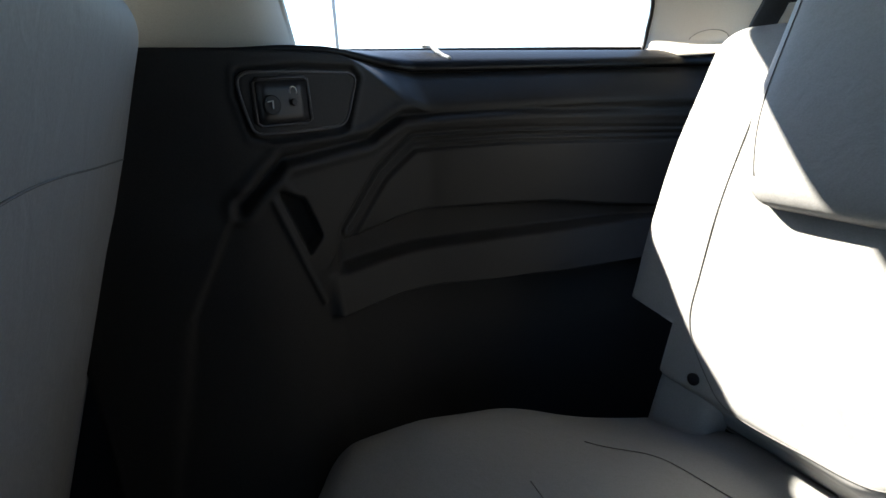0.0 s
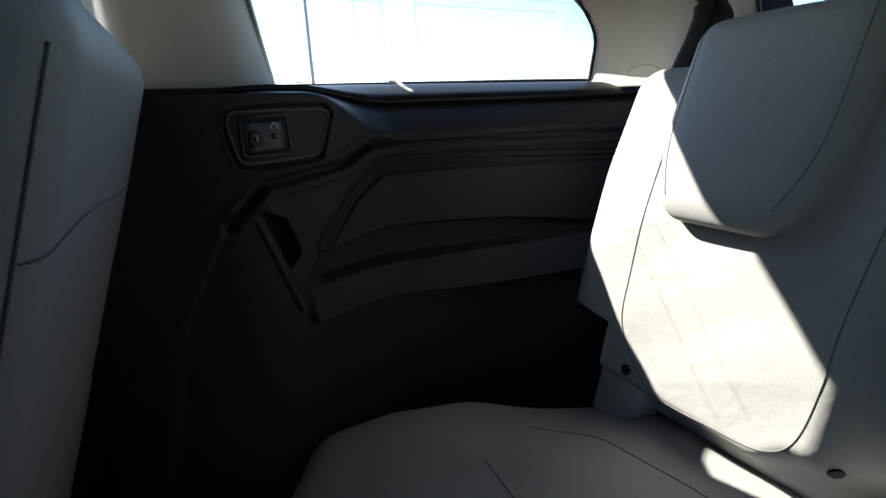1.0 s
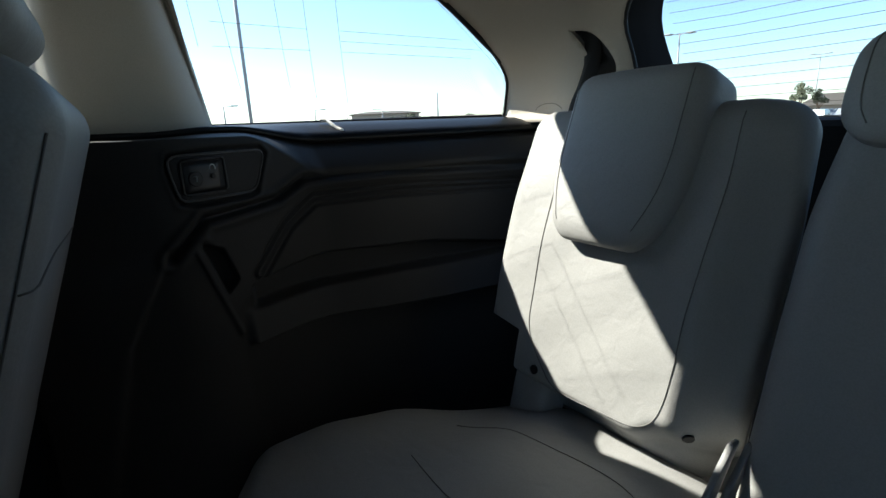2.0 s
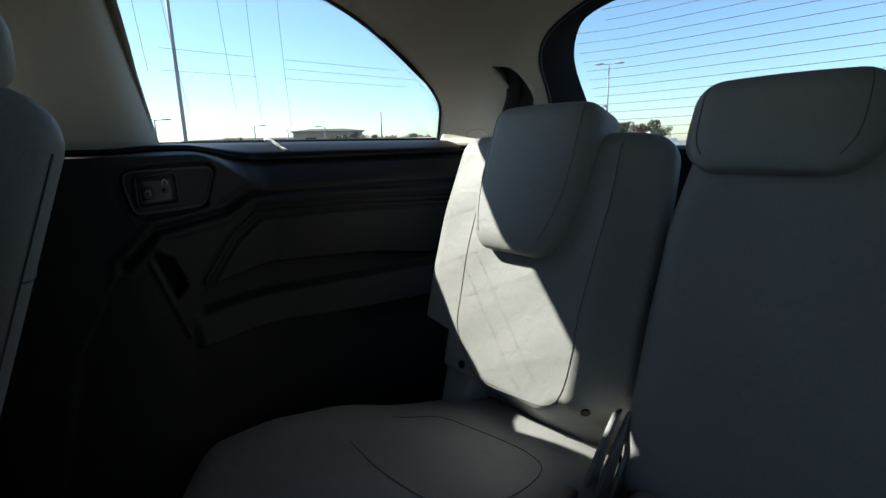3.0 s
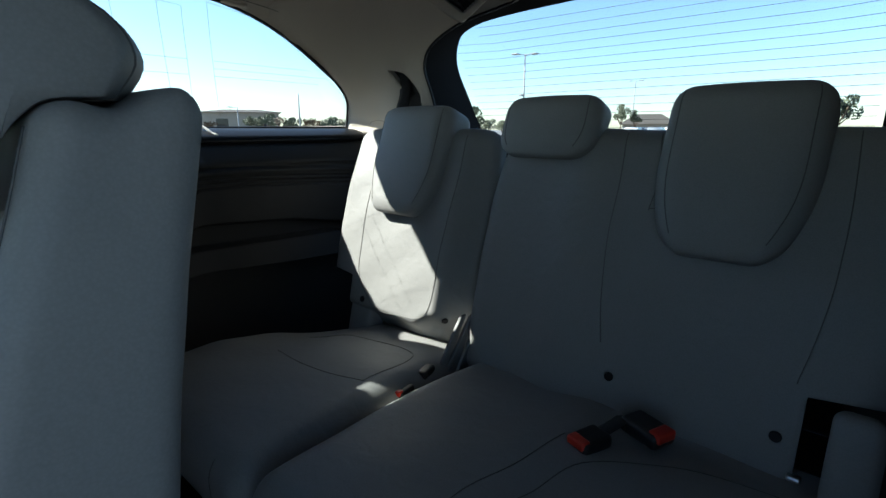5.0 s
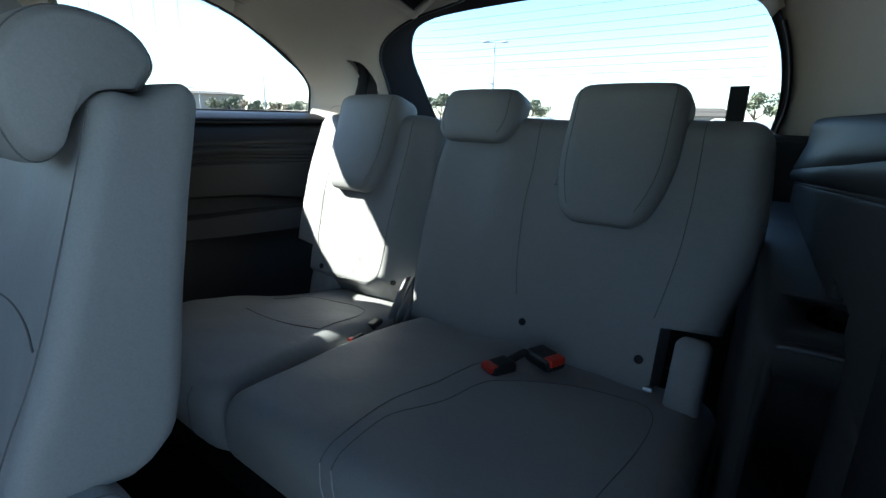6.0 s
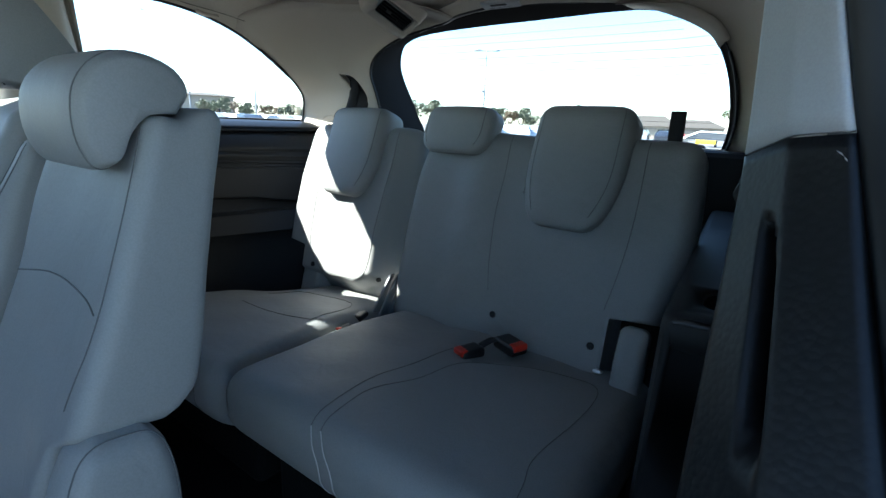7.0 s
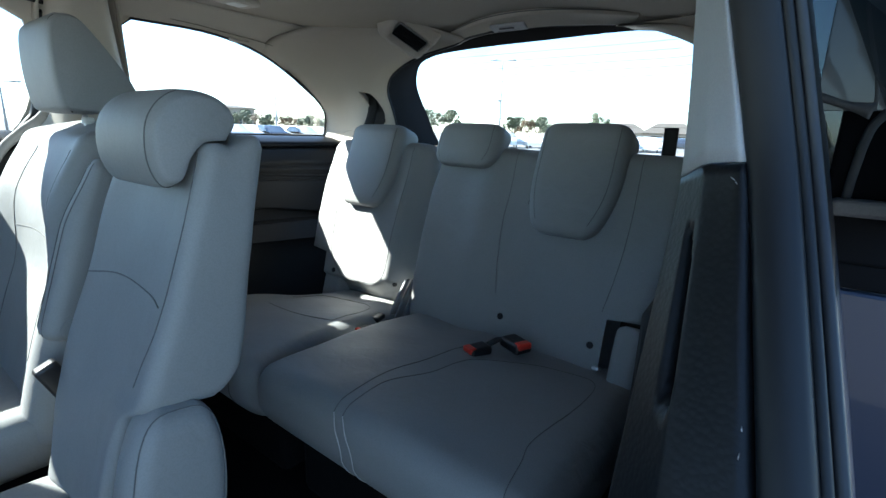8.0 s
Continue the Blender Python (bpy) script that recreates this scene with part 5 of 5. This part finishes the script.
tagged(new("trim_header", sheet("trim_header", strip, BEIGE, 0.003)), "beige rear header strip between headliner and tailgate", "header trim", kind="structure")
ceiling_line("trim_header_joint", [(x - 0.004, y, 1.6985) for x, y in HEAD_UP], 0.0022, SEAM, "dark joint between headliner and rear header", "joint")

# air vent in the ceiling corner
def air_vent():
    v = thing("ceiling_vent", (1.447, 0.803, 1.70), "beige ceiling air outlet with a black louvre", "air vent")
    ux = Vector((0.86, -0.30, -0.42)).normalized()
    down = (Vector((-0.50, -0.30, -0.81)) - ux * ux.dot(Vector((-0.50, -0.30, -0.81)))).normalized()
    uy = down.cross(ux)
    M = np.array([ux, uy, down])
    C = np.array([1.452, 0.806, 1.678])

    def put(p):
        return C + p @ M

    def shape(p):
        q = p.copy()
        low = ss((q[:, 2] + 0.02) / 0.035)
        q[:, 0] *= 1 - 0.10 * low
        q[:, 1] *= 1 - 0.22 * low
        q[:, 1] *= 1 + 0.12 * q[:, 0] / 0.10
        # the hood stands proud on the cabin's side and runs out towards the window
        q[:, 2] += low * 0.020 * ss((0.030 - q[:, 1]) / 0.05) * ss((0.12 - q[:, 0]) / 0.10)
        # mouth in which the louvre sits
        sunk = np.exp(-(((q[:, 0] - 0.010) / 0.074) ** 8 + ((q[:, 1] - 0.004) / 0.038) ** 8))
        q[:, 2] -= 0.036 * sunk * low
        return put(q)
    body = Puff(0.112, 0.070, 0.026, 0.018, shape, (44, 34, 3))
    piece("housing", body.mesh("housing", BEIGE), v)
    spot = lambda p: put(p + np.array([0.010, 0.004, 0.012]))
    lou = Puff(0.064, 0.031, 0.004, 0.003, spot, (6, 6, 1))
    louvre = piece("louvre", lou.mesh("louvre", DARK_SMOOTH), v, "black louvre")
    edge = [(-0.066, -0.033, 0.006), (0.066, -0.033, 0.006), (0.066, 0.033, 0.006), (-0.066, 0.033, 0.006)]
    loop = [tuple(np.array(m) + (np.array(n) - np.array(m)) * t) for m, n in zip(edge, edge[1:] + edge[:1]) for t in (0.05, 0.5, 0.95)]
    piece("louvre_frame", tube("louvre_frame", spot(np.array(loop)), 0.0026, GREY_PLASTIC, 6, closed=True), louvre, "pale rim of the louvre")
    for k in range(5):
        y = -0.024 + 0.012 * k
        sl = Puff(0.061, 0.0014, 0.006, 0.0012, lambda p, y=y: spot(p + np.array([0.0, y, 0.008])), (3, 1, 1))
        piece("slat", sl.mesh("slat", RUBBER), louvre)
    for x, y in ((-0.022, 0.006), (0.030, -0.010)):
        tab = Puff(0.010, 0.006, 0.004, 0.003, lambda p, x=x, y=y: spot(p + np.array([x, y, 0.011])), (2, 2, 1))
        piece("tab", tab.mesh("tab", DARK), louvre)
    return v


air_vent()


def ceiling_lamp(at, size, turn):
    c = thing("ceiling_lamp", at, "small pale ceiling lamp, switched off", "ceiling lamp", "ceiling lamps")
    def fn(p):
        a = radians(turn)
        x, y = p[:, 0] * math.cos(a) - p[:, 1] * math.sin(a), p[:, 0] * math.sin(a) + p[:, 1] * math.cos(a)
        return np.stack([x + at[0], y + at[1], p[:, 2] + at[2]], 1)
    fr = Puff(size[0], size[1], 0.010, 0.009, fn, (4, 8, 1))
    piece("frame", fr.mesh("frame", BEIGE), c)
    le = Puff(size[0] * 0.45, size[1] * 0.55, 0.006, 0.005, lambda p: fn(p + np.array([0, 0, -0.007])), (3, 6, 1))
    piece("lens", le.mesh("lens", LENS), c)
    return c




def latch_cover():
    c = thing("latch_cover", (1.505, 0.395, 1.676), "flat pale pull cover with a dark slot on the rear header", "pull cover")
    def fn(p):
        a = radians(2)
        x, y = p[:, 0] * math.cos(a) - p[:, 1] * math.sin(a), p[:, 0] * math.sin(a) + p[:, 1] * math.cos(a)
        return np.stack([x + 1.505, y + 0.395, p[:, 2] + 1.6685 - 0.22 * p[:, 0]], 1)
    piece("cover", Puff(0.020, 0.066, 0.006, 0.0055, fn, (6, 14, 1)).mesh("cover", PALE_GREY), c)
    piece("slot", Puff(0.005, 0.028, 0.002, 0.0018, lambda p: fn(p + np.array([-0.007, 0.004, -0.0056])), (2, 8, 1)).mesh("slot", RUBBER), c, "dark finger slot")
    return c


latch_cover()
ceiling_lamp((0.87, 0.98, 1.690), (0.06, 0.04, 0), 10)
grip = smooth_line([(0.955, 1.186, 1.616), (0.965, 1.160, 1.606), (1.005, 1.160, 1.606), (1.015, 1.186, 1.612)], 4)
tagged(new("coat_hook", tube("coat_hook", grip, 0.006, BEIGE, 8)), "small folded beige coat hook above the window", "coat hook")

# belt slot in the rear corner with its webbing
def belt_slot():
    b = thing("seat_belt", (1.52, 1.06, 1.20), "black seat belt hanging from a slot in the rear pillar", "seat belt", "seat belts")
    piece("slot_backing", slot_prism(0.020, 0.030, 1.06, "slot_backing", DARK), b, "dark hollow behind the belt slot")
    path = smooth_line([(1.535, 1.080, 1.47), (1.522, 1.066, 1.43), (1.508, 1.056, 1.39), (1.488, 1.056, 1.34), (1.462, 1.065, 1.27), (1.44, 1.07, 1.12)], 5)
    piece("webbing", tube("webbing", path, 0.021, WEBBING, 8, flat=((0.9, 0.43, 0.0), 0.12)), b)
    return b


belt_slot()

GREY_WEBBING = material("grey_webbing", (0.30, 0.29, 0.275), 0.8, grain=0.25, grain_scale=600)


def shoulder_belt():
    b = thing("seat_belt", (0.36, 1.10, 1.30), "grey shoulder belt beside the wide second-row seat", "seat belt", "seat belts")
    path = smooth_line([(0.475, 1.150, 1.60), (0.455, 1.120, 1.50), (0.400, 1.112, 1.37), (0.378, 1.108, 1.325), (0.330, 1.105, 1.285), (0.28, 1.105, 1.23), (0.20, 1.10, 1.08)], 6)
    piece("webbing", tube("webbing", path, 0.012, GREY_WEBBING, 10, flat=((0.72, -0.45, 0.52), 0.08)), b)
    piece("belt_ring", Puff(0.016, 0.014, 0.030, 0.010, lambda p: p + np.array([0.478, 1.158, 1.60]), (3, 3, 6)).mesh("belt_ring", GREY_PLASTIC), b, "grey plastic belt guide on the pillar")
    return b


shoulder_belt()


def buckle(at, yaw, label, button=True, size=0.82):
    """A red-buttoned buckle with its short strap."""
    b = thing("belt_buckle", at, label, "belt buckle", "belt buckles")
    a = radians(yaw)
    def fn(p):
        p = p * size
        x, y = p[:, 0] * math.cos(a) - p[:, 1] * math.sin(a), p[:, 0] * math.sin(a) + p[:, 1] * math.cos(a)
        return np.stack([x + at[0], y + at[1], p[:, 2] + at[2] - 0.002], 1)
    body = Puff(0.034, 0.024, 0.013, 0.009, fn, (6, 4, 2))
    piece("body", body.mesh("body", DARK_SMOOTH), b)
    if not button:
        return b
    btn = Puff(0.011, 0.019, 0.008, 0.005, lambda p: fn(p + np.array([-0.026, 0, 0.007])), (3, 4, 1))
    piece("button", btn.mesh("button", RED), b, "red release button")
    return b


buckle((0.935, 0.085, 0.798), -20, "black belt buckle with red button, lying on the bench", True, 0.92)
buckle((1.012, 0.022, 0.806), 68, "black belt buckle with red end, beside the backrest", True, 1.08)
tagged(new("buckle_strap", tube("buckle_strap", smooth_line([(0.96, 0.078, 0.800), (0.985, 0.062, 0.812), (1.01, 0.06, 0.808), (1.03, 0.06, 0.79)], 5), 0.012, WEBBING, 8, flat=((0, 0, 1), 0.25))), "short black strap of the belt buckle", "strap")
buckle((0.905, 0.480, 0.750), 8, "black belt buckle with red end, tucked between the rear seats", True, 0.70)
buckle((0.985, 0.492, 0.758), 14, "black belt buckle tucked between the rear seats", False, 0.72)

# pull strap on top of the bench back
strap_me = block("pull_strap", (1.297, -0.225, 1.275), (1.304, -0.192, 1.347), WEBBING, 0.002)
piece("pull_strap", strap_me, wide_seat, "upright black webbing pull tab")

# hinge covers beside the backs, and thin curved leaves between them
def hinge_cover(y0, y1, x, seat, tall=0.16, tip=14, base=0.735):
    c = Puff(0.034, (y1 - y0) / 2, tall / 2, 0.018, lambda p: leaning(x, (y0 + y1) / 2, base + tall / 2, tip)(np.stack([p[:, 0] * (1 - 0.35 * ss((p[:, 2]) / (tall / 2))), p[:, 1], p[:, 2]], 1)), (6, 4, 8))
    piece("hinge_cover", c.mesh("hinge_cover", LEATHER), seat, "grey hinge cover")


def hinge_leaf(x, y, seat, tall=0.165, base=0.690):
    def fn(p):
        u = (p[:, 2] + tall / 2) / tall
        return np.stack([x + p[:, 0] * (1.25 - 0.85 * u) + 0.082 * u - 0.030 * u * (1 - u), y + p[:, 1] - 0.012 * u, base + tall * u], 1)
    piece("hinge_leaf", Puff(0.021, 0.0042, tall / 2, 0.0040, fn, (5, 2, 14)).mesh("hinge_leaf", HINGE_GREY), seat, "thin curved grey plastic leaf")


hinge_cover(-0.262, -0.202, 1.074, wide_seat, 0.162)
hinge_cover(0.79, 0.880, 1.118, narrow_seat, 0.215, 14, 0.66)
hinge_leaf(1.028, 0.492, narrow_seat)
hinge_leaf(1.046, 0.478, narrow_seat)
hinge_leaf(1.066, 0.464, wide_seat)

latch = Puff(0.012, 0.009, 0.004, 0.003, leaning(1.058, -0.172, 0.786, 20), (2, 2, 1))
piece("seat_latch", latch.mesh("seat_latch", CHROME), wide_seat, "small bright metal latch")

# ---- outdoors ----
ground = new("ground", block("ground", (-900, -900, -1.0), (900, 900, 0.0), ASPHALT, 0))
tagged(ground, "grey asphalt of a wide parking area", "ground", kind="structure")

LEAF = material("leaves", (0.085, 0.098, 0.055), 0.6, vary=0.35, scale=1.5)
LEAF_DRY = material("dry_leaves", (0.11, 0.075, 0.04), 0.7, vary=0.35, scale=1.5)
BARK = material("bark", (0.14, 0.10, 0.07), 0.9, vary=0.3, scale=8)
POLE = material("grey_pole_paint", (0.30, 0.30, 0.30), 0.5, vary=0.1)
STUCCO = material("pale_stucco", (0.34, 0.29, 0.23), 0.9, vary=0.1, scale=1)
ROOF_TILE = material("brown_roof", (0.060, 0.052, 0.045), 0.85, vary=0.15, scale=2)
CAR_GLASS = material("car_window", (0.02, 0.025, 0.03), 0.1, vary=0.05)
TYRE = material("tyre", (0.02, 0.02, 0.02), 0.85)


def far(az, dist, z=0.0):
    """A place out on the lot: az in degrees from straight across the van towards its rear."""
    return (dist * math.sin(radians(az)), dist * math.cos(radians(az)), z)


def tree(seed, height, spread, leaf):
    rnd = random.Random(seed)
    t = thing("tree", (0, 0, 0), "leafy tree with a thin trunk at the lot's edge" if leaf is LEAF else "half-bare brownish tree at the lot's edge", "tree", "trees round the lot")
    limbs_v, limbs_f = [], []

    def limb(a, b, r0, r1):
        me = tube("limb", [a, (Vector(a) + Vector(b)) / 2 + Vector((rnd.uniform(-.1, .1), rnd.uniform(-.1, .1), 0)), b], [r0, (r0 + r1) / 2, r1], BARK, 6)
        off = len(limbs_v)
        limbs_v.extend([tuple(v.co) for v in me.vertices])
        limbs_f.extend([tuple(off + i for i in p.vertices) for p in me.polygons])
        bpy.data.meshes.remove(me)
    fork = Vector((rnd.uniform(-.2, .2), rnd.uniform(-.2, .2), height * 0.35))
    limb((0, 0, 0), fork, 0.16, 0.11)
    tips = []
    for k in range(7):
        w = 2 * math.pi * k / 7 + rnd.uniform(-.3, .3)
        tip = Vector((math.cos(w) * spread * rnd.uniform(.35, .75), math.sin(w) * spread * rnd.uniform(.35, .75), height * rnd.uniform(.55, .9)))
        limb(fork, tip, 0.08, 0.02)
        tips.append(tip)
    piece("trunk", mesh_of("trunk", limbs_v, limbs_f, BARK), t)
    verts, faces = [], []
    centres = tips + [Vector((rnd.uniform(-.4, .4) * spread, rnd.uniform(-.4, .4) * spread, height * rnd.uniform(.6, .88))) for _ in range(6)]
    for c in centres:
        rad = spread * rnd.uniform(.20, .40)
        for _ in range(95 if leaf is LEAF else 55):
            d = Vector((rnd.gauss(0, 1), rnd.gauss(0, 1), rnd.gauss(0, .8))).normalized() * rad * rnd.uniform(.45, 1.0) ** 0.5
            p = c + d
            if p.z > height:
                p.z = height - rnd.uniform(0, .4)
            s = rnd.uniform(.08, .2)
            u = Vector((rnd.gauss(0, 1), rnd.gauss(0, 1), rnd.gauss(0, 1))).normalized()
            v = u.orthogonal().normalized()
            o = len(verts)
            verts += [p - u * s, p + v * s * .6, p + u * s, p - v * s * .6]
            faces.append((o, o + 1, o + 2, o + 3))
    piece("crown", mesh_of("crown", verts, faces, leaf, False), t)
    return t


trees = [tree(1, 5.2, 2.2, LEAF), tree(2, 4.2, 2.0, LEAF), tree(3, 4.0, 1.8, LEAF_DRY), tree(4, 6.2, 1.6, LEAF)]
SPOTS = [(17.6, 62, 1, 0.66), (21.6, 78, 2, 0.66), (24.4, 75, 2, 0.62), (28.6, 64, 0, 0.60), (30.1, 60, 0, 0.64), (31.6, 66, 2, 0.75), (32.8, 62, 1, 0.66), (34.6, 60, 2, 0.66), (35.6, 62, 2, 0.62), (36.8, 57, 0, 0.56), (38.3, 60, 1, 0.62),
         (48.2, 58, 0, 0.86), (50.6, 57, 0, 0.82), (52.9, 58, 0, 0.80), (54.8, 60, 1, 0.60), (56.6, 64, 1, 0.58), (60.6, 66, 1, 0.86), (61.8, 62, 2, 0.80), (63.2, 64, 0, 0.74), (64.4, 66, 1, 0.70), (69.2, 82, 3, 0.86), (70.7, 84, 3, 0.72), (85.2, 58, 0, 0.85), (87.8, 50, 1, 0.9)]
first = set()
for k, (az, dist, kind, size) in enumerate(SPOTS):
    m = Matrix.Translation(far(az, dist)) @ Matrix.Rotation(k * 1.3, 4, "Z") @ Matrix.Scale(size, 4)
    if kind not in first:
        first.add(kind)
        trees[kind].matrix_basis = m
    else:
        c = copy_thing(trees[kind], Matrix.Translation(far(az, dist)) @ Matrix.Rotation(k * 1.3, 4, "Z"))
        c.scale = (size, size, size)


def parked_car(paint, word):
    c = thing("parked_car", (0, 0, 0), word + " parked car out on the lot", "car", "parked cars")
    side = [(-2.2, 0.30), (-2.25, 0.60), (-2.1, 0.82), (-1.2, 0.95), (-0.55, 1.40), (0.9, 1.45), (1.75, 1.05), (2.2, 0.98), (2.25, 0.55), (2.2, 0.30)]
    rows = []
    for y, k, dz in ((-0.88, 1.0, 0), (-0.90, 1.0, 0), (-0.86, 1.0, 0), (-0.62, 1.0, 0), (0.62, 1.0, 0), (0.86, 1.0, 0), (0.90, 1.0, 0), (0.88, 1.0, 0)):
        narrow = abs(y) > 0.8
        rows.append([(x, y * (0.80 if z > 1.2 else 1.0), min(z, 0.95) if (narrow and z > 0.96) and abs(y) < 0.87 else z) for x, z in side])
    piece("body", sheet("body", rows, paint), c)
    gl = [(-1.12, 0.96), (-0.52, 1.36), (0.86, 1.40), (1.62, 1.04)]
    for sgn in (-1, 1):
        rows2 = [[(x, sgn * (0.905 if z < 1.1 else 0.735), z) for x, z in gl], [(x, sgn * 0.906, 0.955) for x, z in gl]]
        piece("side_window", sheet("side_window", rows2, CAR_GLASS, 0.004, False), c)
    for x in (-1.4, 1.4):
        for sgn in (-1, 1):
            w = piece("wheel", disc("wheel", (x, sgn * 0.80, 0.33), (0, sgn, 0), 0.33, 0.12, TYRE, 18), c)
            piece("rim", disc("rim", (x, sgn * 0.915, 0.33), (0, sgn, 0), 0.2, 0.01, CHROME, 12), w)
    return c


cars = [parked_car(material("white_paint", (0.75, 0.75, 0.74), 0.25, vary=0.02, coat=0.6), "white"), parked_car(material("silver_paint", (0.45, 0.46, 0.47), 0.3, 0.5, vary=0.02, coat=0.6), "silver"),
        parked_car(material("red_paint", (0.30, 0.03, 0.025), 0.3, vary=0.02, coat=0.6), "red"), parked_car(material("black_paint", (0.02, 0.02, 0.022), 0.25, vary=0.02, coat=0.6), "black"),
        parked_car(material("yellow_paint", (0.65, 0.45, 0.03), 0.35, vary=0.02, coat=0.4), "yellow")]
LOT = [(27.5, 46, 0, 80), (29.3, 44, 1, 80), (31.0, 46, 0, 85), (33.0, 45, 3, 80), (34.6, 47, 0, 80), (36.4, 45, 1, 80), (38.0, 46, 0, 80),
       (58.2, 52, 0, 30), (60.0, 50, 1, 30), (61.6, 53, 0, 30), (63.2, 50, 0, 30), (65.0, 52, 1, 30), (70.5, 52, 0, 10), (71.8, 56, 3, 10), (72.8, 50, 1, 10), (74.0, 55, 0, 10), (75.2, 52, 0, 15), (76.1, 58, 1, 10), (79.6, 70, 2, 20), (78.4, 64, 3, 10), (82.6, 58, 4, 5), (84.2, 32, 0, 75), (86.5, 40, 1, 0)]
done = set()
for k, (az, dist, kind, turn) in enumerate(LOT):
    m = Matrix.Translation(far(az, dist)) @ Matrix.Rotation(radians(turn), 4, "Z")
    if kind in done:
        copy_thing(cars[kind], m)
    else:
        done.add(kind)
        cars[kind].matrix_basis = m


def lamp_post(az, dist, height, heads, camera_at=0):
    base = far(az, dist)
    p = thing("street_lamp", base, "tall grey lamp post standing on the lot", "street lamp", "lamp posts")
    piece("pole", tube("pole", [base, (base[0], base[1], height)], [0.12, 0.07], POLE, 10), p)
    if camera_at:
        c = Vector((base[0] - 0.35 * math.cos(radians(az)), base[1] + 0.35 * math.sin(radians(az)), camera_at))
        piece("small_head", block("small_head", (c.x - 0.22, c.y - 0.22, c.z - 0.12), (c.x + 0.22, c.y + 0.22, c.z + 0.12), POLE, 0.03), p, "small box half-way up the pole")
    for s in heads:
        d = Vector((math.cos(radians(az)), -math.sin(radians(az)), 0)) * s
        arm = [Vector((base[0], base[1], height - 0.1)), Vector((base[0], base[1], height)) + d * 0.9]
        piece("arm", tube("arm", arm, 0.04, POLE, 6), p)
        a = Vector((base[0], base[1], height)) + d * 1.1
        piece("lamp_head", block("lamp_head", (a.x - 0.4, a.y - 0.4, a.z - 0.06), (a.x + 0.4, a.y + 0.4, a.z + 0.06), POLE, 0.03), p)
    return p


lamp_post(58.8, 62, 10.0, (-1, 1), 5.3)
lamp_post(70.4, 110, 10.8, (-1, 1))
lamp_post(76.6, 130, 7.4, (-1, 1))
lamp_post(33.6, 58, 5.2, ())
lamp_post(10.6, 60, 4.6, (1,))
lamp_post(19.8, 75, 4.6, (1,))
lamp_post(23.2, 80, 4.4, ())
lamp_post(27.2, 80, 4.6, (-1,))


# tall bare pole out on the lot
base = far(13.3, 45)
tall = thing("utility_pole", base, "tall bare grey metal pole standing on the lot", "pole")
piece("pole", tube("pole", [base, (base[0], base[1], 8.0), (base[0], base[1], 17.0)], [0.15, 0.145, 0.13], POLE, 12), tall)
piece("foot_plate", block("foot_plate", (base[0] - 0.3, base[1] - 0.3, 0), (base[0] + 0.3, base[1] + 0.3, 0.05), POLE, 0.01), tall)


def building(az, dist, wide, deep, high, roof):
    x, y, _ = far(az, dist)
    b = thing("building", (x, y, 0), "low pale stucco building with a shallow brown roof", "building", "buildings round the lot")
    turn = Matrix.Translation((x, y, 0)) @ Matrix.Rotation(radians(-az), 4, "Z")
    def put(me):
        me.transform(turn)
        return me
    wall = piece("wall", put(block("wall", (-wide / 2, -deep / 2, 0), (wide / 2, deep / 2, high), STUCCO, 0.05)), b)
    rf = mesh_of("roof", [(-wide / 2 - .6, -deep / 2 - .6, high), (wide / 2 + .6, -deep / 2 - .6, high), (wide / 2 + .6, deep / 2 + .6, high), (-wide / 2 - .6, deep / 2 + .6, high), (-wide / 4, 0, high + roof), (wide / 4, 0, high + roof)],
                 [(0, 1, 5, 4), (1, 2, 5), (2, 3, 4, 5), (3, 0, 4), (3, 2, 1, 0)], ROOF_TILE, False)
    piece("roof", put(rf), b)
    n = max(2, int(wide / 5))
    for k in range(n):
        cx = -wide / 2 + wide * (k + .5) / n
        piece("window", put(block("window", (cx - .9, -deep / 2 - .04, high * .35), (cx + .9, -deep / 2 + .02, high * .75), CAR_GLASS, 0.01)), b)
    return b


building(72.0, 105, 9, 9, 2.2, 1.9)
building(76.9, 105, 9, 9, 2.3, 2.0)
building(80.8, 120, 12, 9, 2.4, 1.7)
building(22.0, 110, 34, 14, 3.2, 0.5)
building(27.5, 95, 12, 10, 4.2, 0.6)
